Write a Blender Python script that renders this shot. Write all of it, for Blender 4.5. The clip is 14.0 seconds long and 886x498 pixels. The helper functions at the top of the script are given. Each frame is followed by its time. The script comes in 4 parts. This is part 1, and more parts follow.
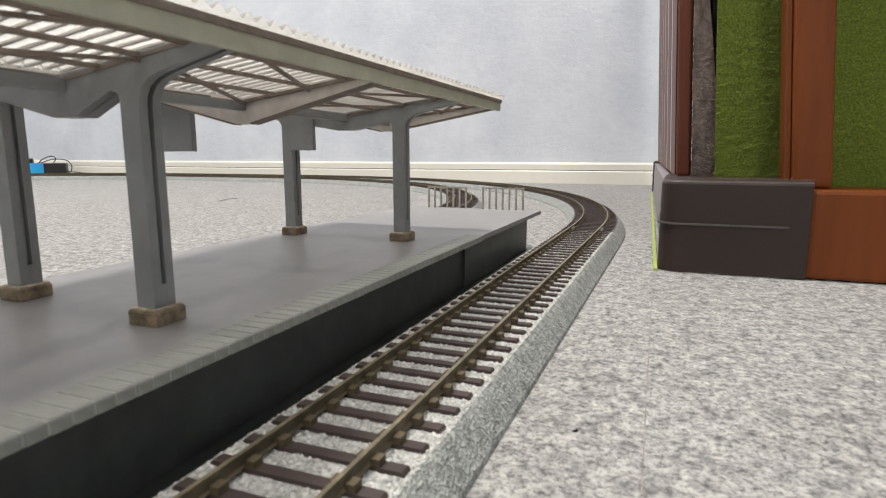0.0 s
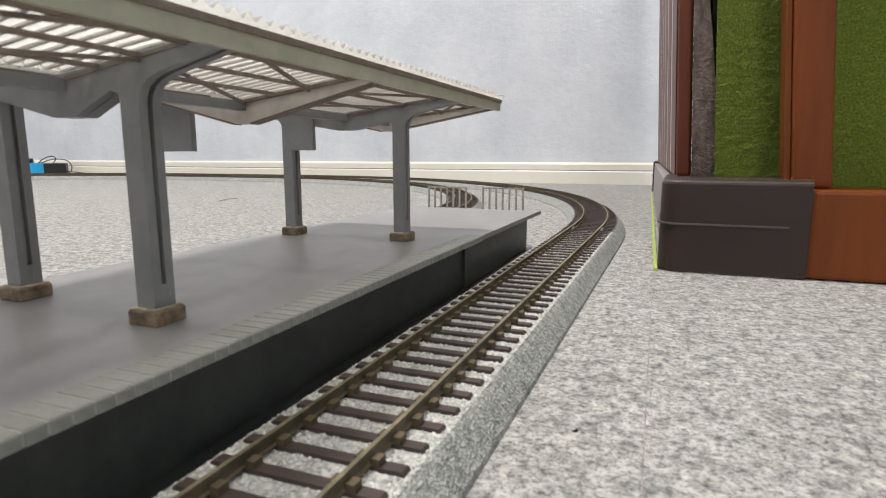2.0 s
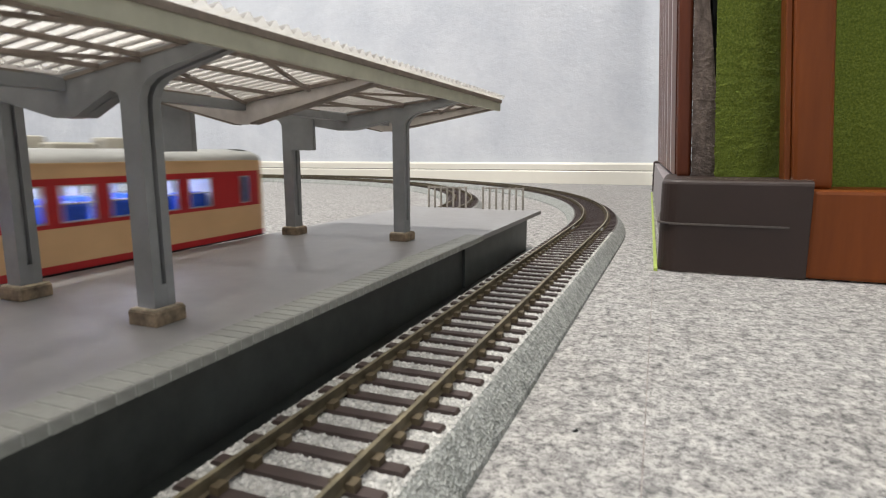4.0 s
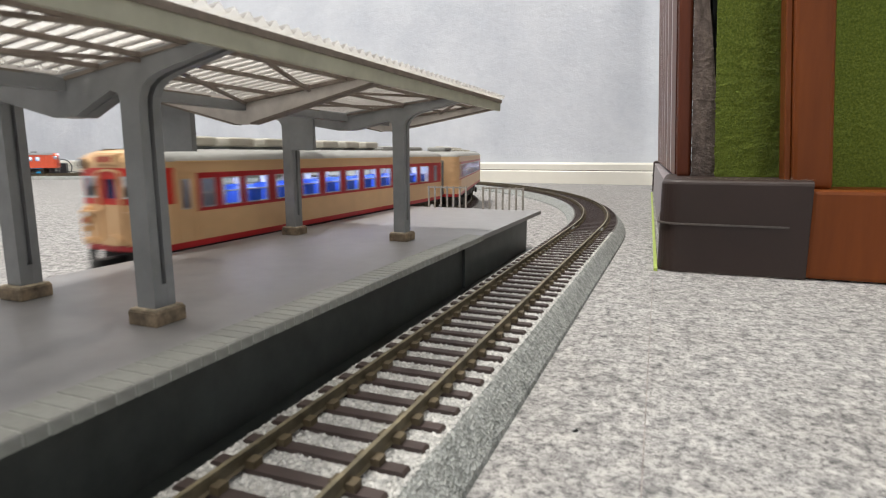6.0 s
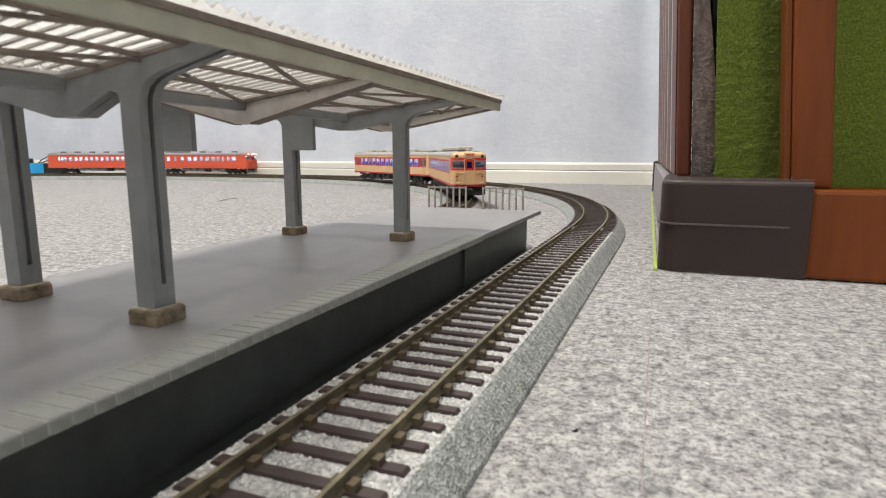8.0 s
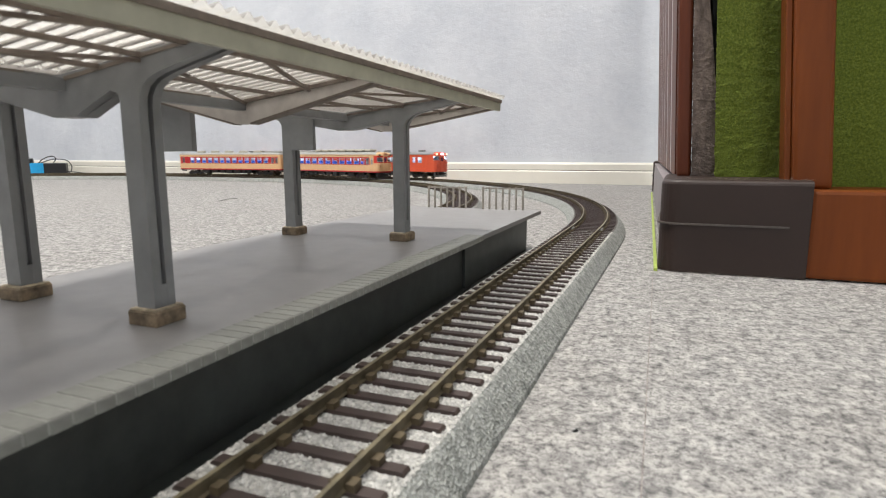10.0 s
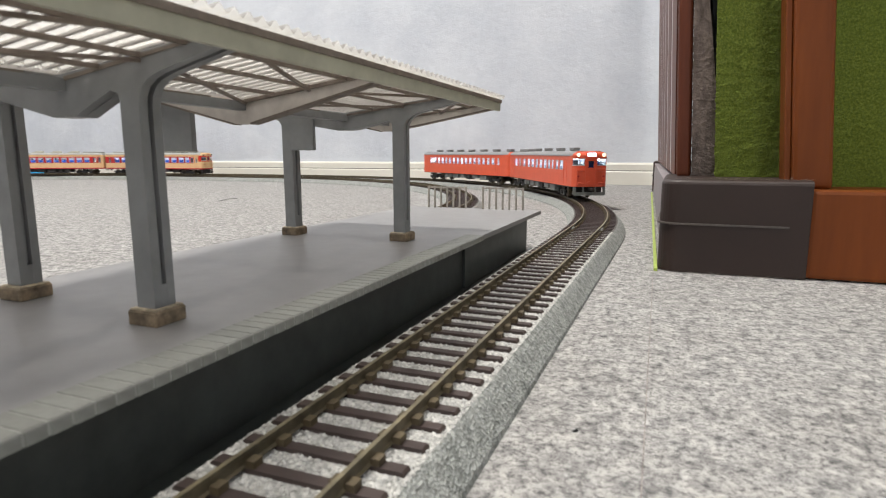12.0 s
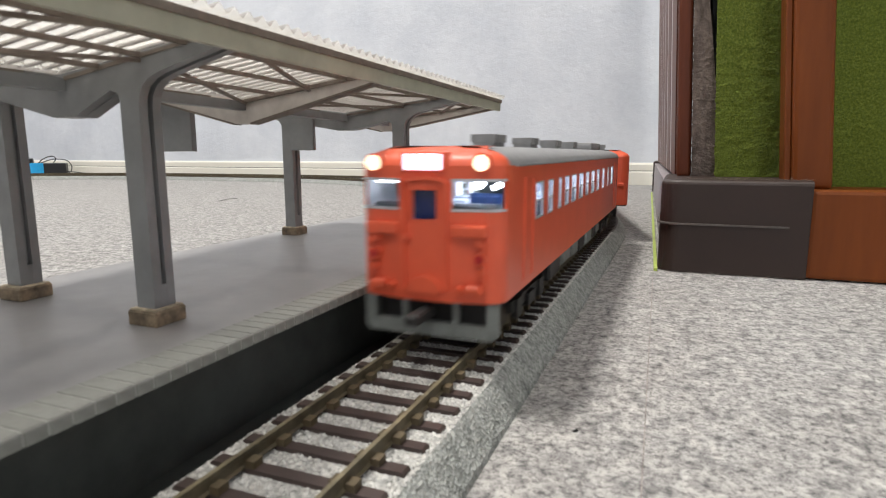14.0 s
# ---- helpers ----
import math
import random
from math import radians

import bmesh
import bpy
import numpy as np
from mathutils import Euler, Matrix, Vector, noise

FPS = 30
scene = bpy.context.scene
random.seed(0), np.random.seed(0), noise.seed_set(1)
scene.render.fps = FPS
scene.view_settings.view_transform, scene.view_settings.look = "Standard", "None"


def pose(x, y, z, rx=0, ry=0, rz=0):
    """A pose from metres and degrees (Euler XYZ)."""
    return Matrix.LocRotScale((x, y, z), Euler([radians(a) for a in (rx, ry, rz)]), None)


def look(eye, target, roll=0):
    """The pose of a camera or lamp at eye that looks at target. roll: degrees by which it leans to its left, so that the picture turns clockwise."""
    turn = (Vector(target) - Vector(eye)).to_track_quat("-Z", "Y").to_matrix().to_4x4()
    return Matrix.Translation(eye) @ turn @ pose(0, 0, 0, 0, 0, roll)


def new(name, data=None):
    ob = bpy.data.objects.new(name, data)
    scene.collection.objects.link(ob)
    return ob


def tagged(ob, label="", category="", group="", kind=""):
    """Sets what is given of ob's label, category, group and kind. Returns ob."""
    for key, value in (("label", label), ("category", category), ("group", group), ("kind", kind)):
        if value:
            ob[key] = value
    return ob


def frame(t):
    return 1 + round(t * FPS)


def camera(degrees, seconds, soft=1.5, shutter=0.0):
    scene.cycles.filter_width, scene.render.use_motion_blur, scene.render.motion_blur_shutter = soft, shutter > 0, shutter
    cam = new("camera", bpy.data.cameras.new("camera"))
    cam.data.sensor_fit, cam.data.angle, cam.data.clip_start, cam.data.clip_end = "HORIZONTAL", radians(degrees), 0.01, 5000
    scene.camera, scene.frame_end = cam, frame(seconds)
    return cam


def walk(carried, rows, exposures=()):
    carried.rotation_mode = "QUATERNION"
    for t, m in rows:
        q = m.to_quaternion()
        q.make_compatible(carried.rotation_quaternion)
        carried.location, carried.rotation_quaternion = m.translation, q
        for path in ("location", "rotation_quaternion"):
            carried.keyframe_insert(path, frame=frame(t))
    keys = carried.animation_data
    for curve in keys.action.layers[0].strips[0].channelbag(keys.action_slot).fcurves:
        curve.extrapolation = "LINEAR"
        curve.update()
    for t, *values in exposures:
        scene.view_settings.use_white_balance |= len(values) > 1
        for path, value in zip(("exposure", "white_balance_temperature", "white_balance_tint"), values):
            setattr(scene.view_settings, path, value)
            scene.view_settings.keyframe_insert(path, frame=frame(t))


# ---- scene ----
# One unit is a metre. The floor is z = 0, the near straight track runs along y at x = 0.
cam = camera(74.04, 14.0, soft=1.1, shutter=0.5)
EYE = (0.0505, 0.0, 0.0554)
AIM = (EYE[0] - math.sin(0.3769) * math.cos(0.1621), math.cos(0.3769) * math.cos(0.1621), EYE[2] - math.sin(0.1621))
VIEW = look(EYE, AIM, -0.11)
cam.data.dof.use_dof, cam.data.dof.focus_distance, cam.data.dof.aperture_fstop = True, 0.45, 54
walk(cam, [(0.0, VIEW), (14.0, VIEW)], exposures=[(0.0, 0.0), (14.0, 0.0)])

# ---- light ----
world = bpy.data.worlds.new("room_air")
scene.world = world
world.use_nodes = True
world.node_tree.nodes["Background"].inputs[0].default_value = (0.75, 0.85, 1.0, 1)
world.node_tree.nodes["Background"].inputs[1].default_value = 0.15


def ceiling_lamp(x, y, power, size):
    data = bpy.data.lights.new("ceiling_lamp_light", "AREA")
    data.shape, data.size, data.energy, data.color = "DISK", size, power, (1.0, 0.962, 0.895)
    ob = new("ceiling_lamp_light", data)
    ob.matrix_world = look((x, y, 2.28), (x, y, 0))
    return ob


ceiling_lamp(-0.72, 0.15, 59, 0.34)
ceiling_lamp(0.40, -1.10, 24, 0.34)


# ---- materials ----
def nodes_of(name):
    m = bpy.data.materials.new(name)
    m.use_nodes = True
    t = m.node_tree
    return m, t, t.nodes["Principled BSDF"]


def ramp(t, source, stops):
    r = t.nodes.new("ShaderNodeValToRGB")
    while len(r.color_ramp.elements) < len(stops):
        r.color_ramp.elements.new(0.5)
    for e, (at, c) in zip(r.color_ramp.elements, stops):
        e.position, e.color = at, (*c, 1)
    t.links.new(source, r.inputs[0])
    return r.outputs[0]


def noise_of(t, scale, detail=4, rough=0.6, stretch=None):
    n = t.nodes.new("ShaderNodeTexNoise")
    n.inputs["Scale"].default_value, n.inputs["Detail"].default_value, n.inputs["Roughness"].default_value = scale, detail, rough
    co = t.nodes.new("ShaderNodeTexCoord")
    if stretch:
        mp = t.nodes.new("ShaderNodeMapping")
        mp.inputs["Scale"].default_value = stretch
        t.links.new(co.outputs["Object"], mp.inputs[0])
        t.links.new(mp.outputs[0], n.inputs["Vector"])
    else:
        t.links.new(co.outputs["Object"], n.inputs["Vector"])
    return n.outputs[0]


def bump(t, bsdf, height, strength, distance):
    b = t.nodes.new("ShaderNodeBump")
    b.inputs["Strength"].default_value, b.inputs["Distance"].default_value = strength, distance
    t.links.new(height, b.inputs["Height"])
    t.links.new(b.outputs[0], bsdf.inputs["Normal"])


def mixed(t, a, b, fac, mode="MIX"):
    m = t.nodes.new("ShaderNodeMix")
    m.data_type, m.blend_type = "RGBA", mode
    if isinstance(fac, float):
        m.inputs[0].default_value = fac
    else:
        t.links.new(fac, m.inputs[0])
    t.links.new(a, m.inputs[6])
    t.links.new(b, m.inputs[7])
    return m.outputs[2]


def plain(name, c, rough=0.5, metal=0.0, vary=0.12, scale=400.0, bumpy=0.15, depth=0.0002, stretch=None, random_tone=0.0):
    """A painted or moulded surface: two scales of uneven tone and a fine relief."""
    m, t, b = nodes_of(name)
    dark, light = tuple(v * (1 - vary) for v in c), tuple(min(1, v * (1 + vary)) for v in c)
    fine = ramp(t, noise_of(t, scale, 5, 0.6, stretch), [(0.3, dark), (0.7, light)])
    wide = ramp(t, noise_of(t, scale * 0.12, 3, 0.5, stretch), [(0.3, (1 - vary,) * 3), (0.7, (1, 1, 1))])
    colour = mixed(t, fine, wide, 1.0, "MULTIPLY")
    if random_tone:
        info = t.nodes.new("ShaderNodeObjectInfo")
        tone = ramp(t, info.outputs["Random"], [(0, (1 - random_tone,) * 3), (1, (1, 1, 1))])
        colour = mixed(t, colour, tone, 1.0, "MULTIPLY")
    t.links.new(colour, b.inputs["Base Color"])
    b.inputs["Roughness"].default_value, b.inputs["Metallic"].default_value = rough, metal
    if bumpy:
        bump(t, b, noise_of(t, scale * 2, 4), bumpy, depth)
    return m


def glow(name, c, strength):
    m, t, b = nodes_of(name)
    b.inputs["Base Color"].default_value = (*c, 1)
    b.inputs["Emission Color"].default_value = (*c, 1)
    b.inputs["Emission Strength"].default_value = strength
    return m


def pane_glass(name, c=(0.9, 0.95, 1.0)):
    m, t, b = nodes_of(name)
    b.inputs["Base Color"].default_value = (*c, 1)
    b.inputs["Roughness"].default_value = 0.05
    b.inputs["Transmission Weight"].default_value = 1.0
    b.inputs["IOR"].default_value = 1.1
    return m


def carpet_material():
    m, t, b = nodes_of("carpet")
    blotch = ramp(t, noise_of(t, 330, 5, 0.72, (0.85, 0.74, 1)), [(0.28, (0.155, 0.155, 0.157)), (0.42, (0.300, 0.294, 0.288)), (0.51, (0.405, 0.396, 0.385)), (0.68, (0.545, 0.534, 0.518))])
    fibre = ramp(t, noise_of(t, 780, 4, 0.78, (0.85, 0.80, 1)), [(0.36, (0.30, 0.30, 0.31)), (0.54, (1.04, 1.04, 1.04))])
    wide = ramp(t, noise_of(t, 26, 3), [(0.3, (0.88, 0.87, 0.86)), (0.7, (1, 1, 1))])
    # Dark end of this tone paints the small shadows between tufts.
    tuft = ramp(t, noise_of(t, 170, 4, 0.72), [(0.36, (0.60, 0.60, 0.61)), (0.48, (0.96, 0.96, 0.96)), (0.66, (1.16, 1.15, 1.14))])
    c = mixed(t, mixed(t, mixed(t, blotch, fibre, 1.0, "MULTIPLY"), tuft, 1.0, "MULTIPLY"), wide, 1.0, "MULTIPLY")
    t.links.new(c, b.inputs["Base Color"])
    b.inputs["Roughness"].default_value = 0.95
    bump(t, b, noise_of(t, 420, 5, 0.72), 0.5, 0.0008)
    return m


def sheet_material():
    """Translucent moulded sheet: part of the light from above comes through."""
    m, t, b = nodes_of("corrugated_sheet")
    tone = ramp(t, noise_of(t, 130, 4), [(0.3, (0.84, 0.825, 0.80)), (0.7, (0.94, 0.93, 0.905))])
    t.links.new(tone, b.inputs["Base Color"])
    b.inputs["Roughness"].default_value = 0.5
    tr = t.nodes.new("ShaderNodeBsdfTranslucent")
    t.links.new(tone, tr.inputs["Color"])
    mix = t.nodes.new("ShaderNodeMixShader")
    mix.inputs[0].default_value = 0.88
    t.links.new(b.outputs[0], mix.inputs[1])
    t.links.new(tr.outputs[0], mix.inputs[2])
    clear = t.nodes.new("ShaderNodeBsdfTransparent")
    clear.inputs["Color"].default_value = (0.93, 0.92, 0.90, 1)
    both = t.nodes.new("ShaderNodeMixShader")
    both.inputs[0].default_value = 0.58
    t.links.new(mix.outputs[0], both.inputs[1])
    t.links.new(clear.outputs[0], both.inputs[2])
    t.links.new(both.outputs[0], t.nodes["Material Output"].inputs["Surface"])
    return m


def wallpaper_material():
    m, t, b = nodes_of("wallpaper")
    tone = ramp(t, noise_of(t, 9, 5, 0.65), [(0.3, (0.575, 0.605, 0.665)), (0.7, (0.70, 0.725, 0.775))])
    fleck = ramp(t, noise_of(t, 45, 5, 0.7), [(0.35, (0.96, 0.96, 0.965)), (0.6, (1, 1, 1))])
    t.links.new(mixed(t, tone, fleck, 1.0, "MULTIPLY"), b.inputs["Base Color"])
    b.inputs["Roughness"].default_value = 0.8
    bump(t, b, noise_of(t, 70, 6, 0.7), 0.32, 0.004)
    return m


def ballast_material(name, lo, mid, hi):
    m, t, b = nodes_of(name)
    v = t.nodes.new("ShaderNodeTexVoronoi")
    v.inputs["Scale"].default_value = 1500
    co = t.nodes.new("ShaderNodeTexCoord")
    t.links.new(co.outputs["Object"], v.inputs["Vector"])
    grain = ramp(t, v.outputs["Color"], [(0.1, lo), (0.45, mid), (0.9, hi)])
    blot = ramp(t, noise_of(t, 260, 4, 0.6), [(0.32, (0.62, 0.64, 0.63)), (0.55, (1, 1, 1))])
    t.links.new(mixed(t, grain, blot, 1.0, "MULTIPLY"), b.inputs["Base Color"])
    b.inputs["Roughness"].default_value = 0.75
    bump(t, b, v.outputs["Distance"], 0.6, 0.0006)
    return m


def pebble_material():
    m, t, b = nodes_of("pebbles")
    geo = t.nodes.new("ShaderNodeNewGeometry")
    tone = ramp(t, geo.outputs["Random Per Island"], [(0.0, (0.36, 0.36, 0.345)), (0.5, (0.56, 0.55, 0.53)), (1.0, (0.72, 0.71, 0.68))])
    fine = ramp(t, noise_of(t, 1500, 3), [(0.3, (0.8, 0.8, 0.8)), (0.7, (1, 1, 1))])
    t.links.new(mixed(t, tone, fine, 1.0, "MULTIPLY"), b.inputs["Base Color"])
    b.inputs["Roughness"].default_value = 0.7
    return m


def turf_material():
    m, t, b = nodes_of("turf_mat")
    tuft = ramp(t, noise_of(t, 900, 6, 0.75), [(0.3, (0.062, 0.094, 0.007)), (0.5, (0.140, 0.190, 0.014)), (0.72, (0.25, 0.30, 0.04))])
    t.links.new(tuft, b.inputs["Base Color"])
    b.inputs["Roughness"].default_value = 0.9
    bump(t, b, noise_of(t, 1100, 5, 0.75), 1.0, 0.0014)
    return m


def varnish_material(name, a, c, scale=30.0):
    m, t, b = nodes_of(name)
    grain = ramp(t, noise_of(t, scale, 6, 0.6, (6, 6, 0.6)), [(0.3, a), (0.7, c)])
    t.links.new(grain, b.inputs["Base Color"])
    b.inputs["Roughness"].default_value, b.inputs["Specular IOR Level"].default_value = 0.45, 0.25
    bump(t, b, noise_of(t, scale * 10, 3), 0.08, 0.0004)
    return m


CARPET = carpet_material()
WALLPAPER = wallpaper_material()
BALLAST = ballast_material("ballast_side", (0.185, 0.192, 0.182), (0.305, 0.316, 0.300), (0.44, 0.45, 0.428))
STONES = ballast_material("ballast_stones", (0.28, 0.28, 0.265), (0.42, 0.415, 0.395), (0.60, 0.59, 0.56))
DARK_BED = ballast_material("ballast_dark", (0.05, 0.045, 0.042), (0.085, 0.075, 0.07), (0.15, 0.14, 0.13))
SLEEPER = plain("sleeper_plastic", (0.060, 0.040, 0.036), 0.55, random_tone=0.25)
RAIL = plain("weathered_rail", (0.125, 0.100, 0.060), 0.55, 0.1, 0.45, 260)
PEBBLE = pebble_material()
CHAIR = plain("rail_chair", (0.105, 0.078, 0.042), 0.6, vary=0.3)
RAIL_TOP = plain("bright_rail", (0.235, 0.200, 0.125), 0.45, 0.2, 0.45, 260)
DECK = plain("platform_deck", (0.262, 0.256, 0.257), 0.42, vary=0.06, scale=150)
COPING = plain("coping_stone", (0.285, 0.290, 0.266), 0.55, vary=0.1, random_tone=0.10)
JOINT = plain("coping_joint", (0.36, 0.362, 0.338), 0.6, vary=0.12)
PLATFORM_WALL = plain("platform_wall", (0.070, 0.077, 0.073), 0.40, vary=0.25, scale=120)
GREY_STEEL = plain("grey_steelwork", (0.245, 0.25, 0.255), 0.42, vary=0.1, scale=200)
PLINTH = plain("plinth", (0.31, 0.235, 0.155), 0.8, vary=0.55, scale=380, bumpy=0.4)
PLINTH_TOP = plain("plinth_top", (0.56, 0.47, 0.34), 0.8, vary=0.5, scale=500, bumpy=0.4)
PALE_BEAM = plain("pale_beam", (0.72, 0.67, 0.62), 0.55, vary=0.15, scale=180)
FASCIA = plain("fascia", (0.50, 0.49, 0.38), 0.5, vary=0.14, scale=120)
PURLIN = plain("purlin", (0.21, 0.17, 0.14), 0.6, vary=0.2)
FENCE = plain("fence_paint", (0.36, 0.33, 0.29), 0.6, vary=0.25, scale=500)
SHEET = sheet_material()
# Darker than the sheet: shading of its corrugation, put into colour.
RIB_SHADE = plain("sheet_rib", (0.66, 0.63, 0.61), 0.6, vary=0.15, scale=150)
SKIRTING = plain("skirting", (0.80, 0.77, 0.69), 0.35, vary=0.02, scale=60, bumpy=0.03)
GROOVE = plain("groove", (0.10, 0.09, 0.08), 0.7)
SEAM = plain("carpet_seam", (0.33, 0.295, 0.28), 0.95, vary=0.5, scale=900)
CEILING = plain("ceiling_paper", (0.75, 0.75, 0.74), 0.9, vary=0.03, scale=40)
TURF = turf_material()
WOOD = varnish_material("red_brown_wood", (0.136, 0.034, 0.006), (0.180, 0.046, 0.008))
DARK_WOOD = varnish_material("dark_brown_wood", (0.080, 0.021, 0.010), (0.135, 0.035, 0.014))
GUARD = plain("brown_guard", (0.0265, 0.0130, 0.0092), 0.50, vary=0.1, scale=90)
GUARD_EDGE = plain("guard_worn_edge", (0.10, 0.085, 0.075), 0.5, vary=0.3, scale=300)
FELT = plain("grey_felt", (0.150, 0.115, 0.098), 0.95, vary=0.45, scale=260, bumpy=0.6, depth=0.002, stretch=(1, 1, 0.3))
# Pinkish pale tone of the slats' lit edges, painted in.
LIT_EDGE = plain("pale_strip", (0.50, 0.42, 0.41), 0.5)
DUST = plain("dust_fibre", (0.42, 0.38, 0.34), 0.9)
TAPE = plain("green_tape", (0.38, 0.48, 0.10), 0.6)
BLACK = plain("black_plastic", (0.015, 0.015, 0.017), 0.45)
BLUE = plain("blue_plastic", (0.02, 0.36, 0.72), 0.4)
WHITE = plain("white_plastic", (0.8, 0.8, 0.8), 0.4)
RED = plain("vermilion_paint", (0.73, 0.112, 0.050), 0.38, vary=0.05, scale=150)
CREAM = plain("cream_paint", (0.72, 0.46, 0.24), 0.4, vary=0.05, scale=150)
SCARLET = plain("scarlet_paint", (0.60, 0.030, 0.018), 0.4, vary=0.05, scale=150)
CRIMSON = plain("crimson_paint", (0.46, 0.018, 0.022), 0.4, vary=0.05, scale=150)
ROOF_GREY = plain("roof_grey", (0.26, 0.26, 0.265), 0.6, vary=0.1)
CREAM_ROOF = plain("roof_pale_grey", (0.36, 0.36, 0.34), 0.6, vary=0.1)
UNIT_CREAM = plain("roof_unit_cream", (0.50, 0.47, 0.40), 0.55, vary=0.1)
UNDER = plain("underframe_black", (0.018, 0.017, 0.017), 0.6)
UNDER_GREY = plain("underframe_grey", (0.20, 0.215, 0.205), 0.5, vary=0.2)
SILVER = plain("window_frame_silver", (0.62, 0.63, 0.65), 0.3, 0.6)
UNLIT = plain("unlit_lens", (0.10, 0.065, 0.04), 0.2)
# Even grey that stands in for the grazing reflection on the frame's side.
REFLECTION_GREY = plain("dull_grey_trim", (0.30, 0.27, 0.28), 0.5)
SEAT = plain("seat_blue", (0.045, 0.15, 0.72), 0.6)
PALE_SEAT = plain("seat_pale_grey", (0.34, 0.37, 0.46), 0.6)
INSIDE = plain("interior_cream", (0.76, 0.77, 0.79), 0.6)
CAB_GREY = plain("cab_wall_grey", (0.22, 0.24, 0.25), 0.6)
CAB_SEAT = plain("cab_seat_blue", (0.022, 0.055, 0.18), 0.6)
DESK = plain("desk_grey", (0.12, 0.14, 0.15), 0.5)
GLASS = pane_glass("car_glass")
LENS = glow("headlight_lens", (1.0, 0.83, 0.58), 1.7)
BOARD = glow("lit_board", (0.92, 0.80, 1.0), 2.2)
CABIN_LAMP = glow("cabin_lamp", (0.80, 0.88, 1.0), 16.0)
SALOON_LAMP = glow("saloon_lamp", (0.88, 0.86, 1.0), 8.5)
DARK_PANE = plain("dark_blue_pane", (0.007, 0.016, 0.095), 0.1, bumpy=0)
LAMP = glow("ceiling_lamp_diffuser", (1.0, 0.97, 0.92), 3.0)


# ---- building helpers ----
def link(name, bm, mats, parent=None, label="", smooth=False):
    me = bpy.data.meshes.new(name)
    bm.to_mesh(me)
    bm.free()
    for m in (mats if isinstance(mats, (list, tuple)) else [mats]):
        me.materials.append(m)
    if smooth:
        for f in me.polygons:
            f.use_smooth = True
    ob = new(name, me)
    if parent is not None:
        ob.parent = parent
    return tagged(ob, label)


def part(name, bm, material, parent, label="", smooth=False):
    return link(name, bm, material, parent, label, smooth)


def again(ob, m, parent=None):
    """Another object on the same mesh."""
    o = new(ob.name, ob.data)
    o.parent = parent if parent is not None else ob.parent
    o.matrix_basis = m
    return o


def thing(name, label, category, m=None, group="", kind=""):
    ob = new(name)
    ob.empty_display_size = 0.01
    if m is not None:
        ob.matrix_basis = m
    return tagged(ob, label, category, group, kind)


def box(bm, x0, x1, y0, y1, z0, z1, mat=0):
    v = [bm.verts.new(c) for c in ((x0, y0, z0), (x1, y0, z0), (x1, y1, z0), (x0, y1, z0), (x0, y0, z1), (x1, y0, z1), (x1, y1, z1), (x0, y1, z1))]
    for q in ((3, 2, 1, 0), (4, 5, 6, 7), (0, 1, 5, 4), (1, 2, 6, 5), (2, 3, 7, 6), (3, 0, 4, 7)):
        bm.faces.new([v[i] for i in q]).material_index = mat
    return v


def boxed(x0, x1, y0, y1, z0, z1, bevel=0.0, segments=2):
    bm = bmesh.new()
    box(bm, x0, x1, y0, y1, z0, z1)
    if bevel:
        bmesh.ops.bevel(bm, geom=bm.edges[:], offset=bevel, segments=segments, affect="EDGES", profile=0.6)
    return bm


def prism(bm, outline, axis, a, b, mat=0):
    """An outline in two coordinates, drawn along the third axis from a to b."""
    def place(p, d):
        return {"x": (d, p[0], p[1]), "y": (p[0], d, p[1]), "z": (p[0], p[1], d)}[axis]
    lo, hi = [bm.verts.new(place(p, a)) for p in outline], [bm.verts.new(place(p, b)) for p in outline]
    n = len(outline)
    faces = [bm.faces.new(lo), bm.faces.new(hi)] + [bm.faces.new((lo[i], lo[(i + 1) % n], hi[(i + 1) % n], hi[i])) for i in range(n)]
    for f in faces:
        f.material_index = mat
    bmesh.ops.recalc_face_normals(bm, faces=faces)


def beam(bm, a, b, width, height, mat=0):
    """A straight bar between two points."""
    a, b = Vector(a), Vector(b)
    d = (b - a).normalized()
    side = d.cross(Vector((0, 0, 1)))
    side = Vector((1, 0, 0)) if side.length < 1e-6 else side.normalized()
    up = side.cross(d)
    v = [bm.verts.new(p + side * s * width / 2 + up * u * height / 2) for p in (a, b) for s, u in ((-1, -1), (1, -1), (1, 1), (-1, 1))]
    for q in ((0, 1, 2, 3), (7, 6, 5, 4), (0, 4, 5, 1), (1, 5, 6, 2), (2, 6, 7, 3), (3, 7, 4, 0)):
        bm.faces.new([v[i] for i in q]).material_index = mat


def tube(bm, a, b, r, sides=12, mat=0):
    a, b = Vector(a), Vector(b)
    turn = (b - a).to_track_quat("Z", "Y").to_matrix().to_4x4()
    got = bmesh.ops.create_cone(bm, cap_ends=True, segments=sides, radius1=r, radius2=r, depth=(b - a).length, matrix=Matrix.Translation((a + b) / 2) @ turn)
    for v in got["verts"]:
        for f in v.link_faces:
            f.material_index = mat


def cable(name, points, r, material, parent=None, label=""):
    cu = bpy.data.curves.new(name, "CURVE")
    cu.dimensions, cu.bevel_depth, cu.bevel_resolution = "3D", r, 2
    sp = cu.splines.new("BEZIER")
    sp.bezier_points.add(len(points) - 1)
    for bp, q in zip(sp.bezier_points, points):
        bp.co, bp.handle_left_type, bp.handle_right_type = q, "AUTO", "AUTO"
    cu.materials.append(material)
    ob = new(name, cu)
    if parent is not None:
        ob.parent = parent
    return tagged(ob, label)


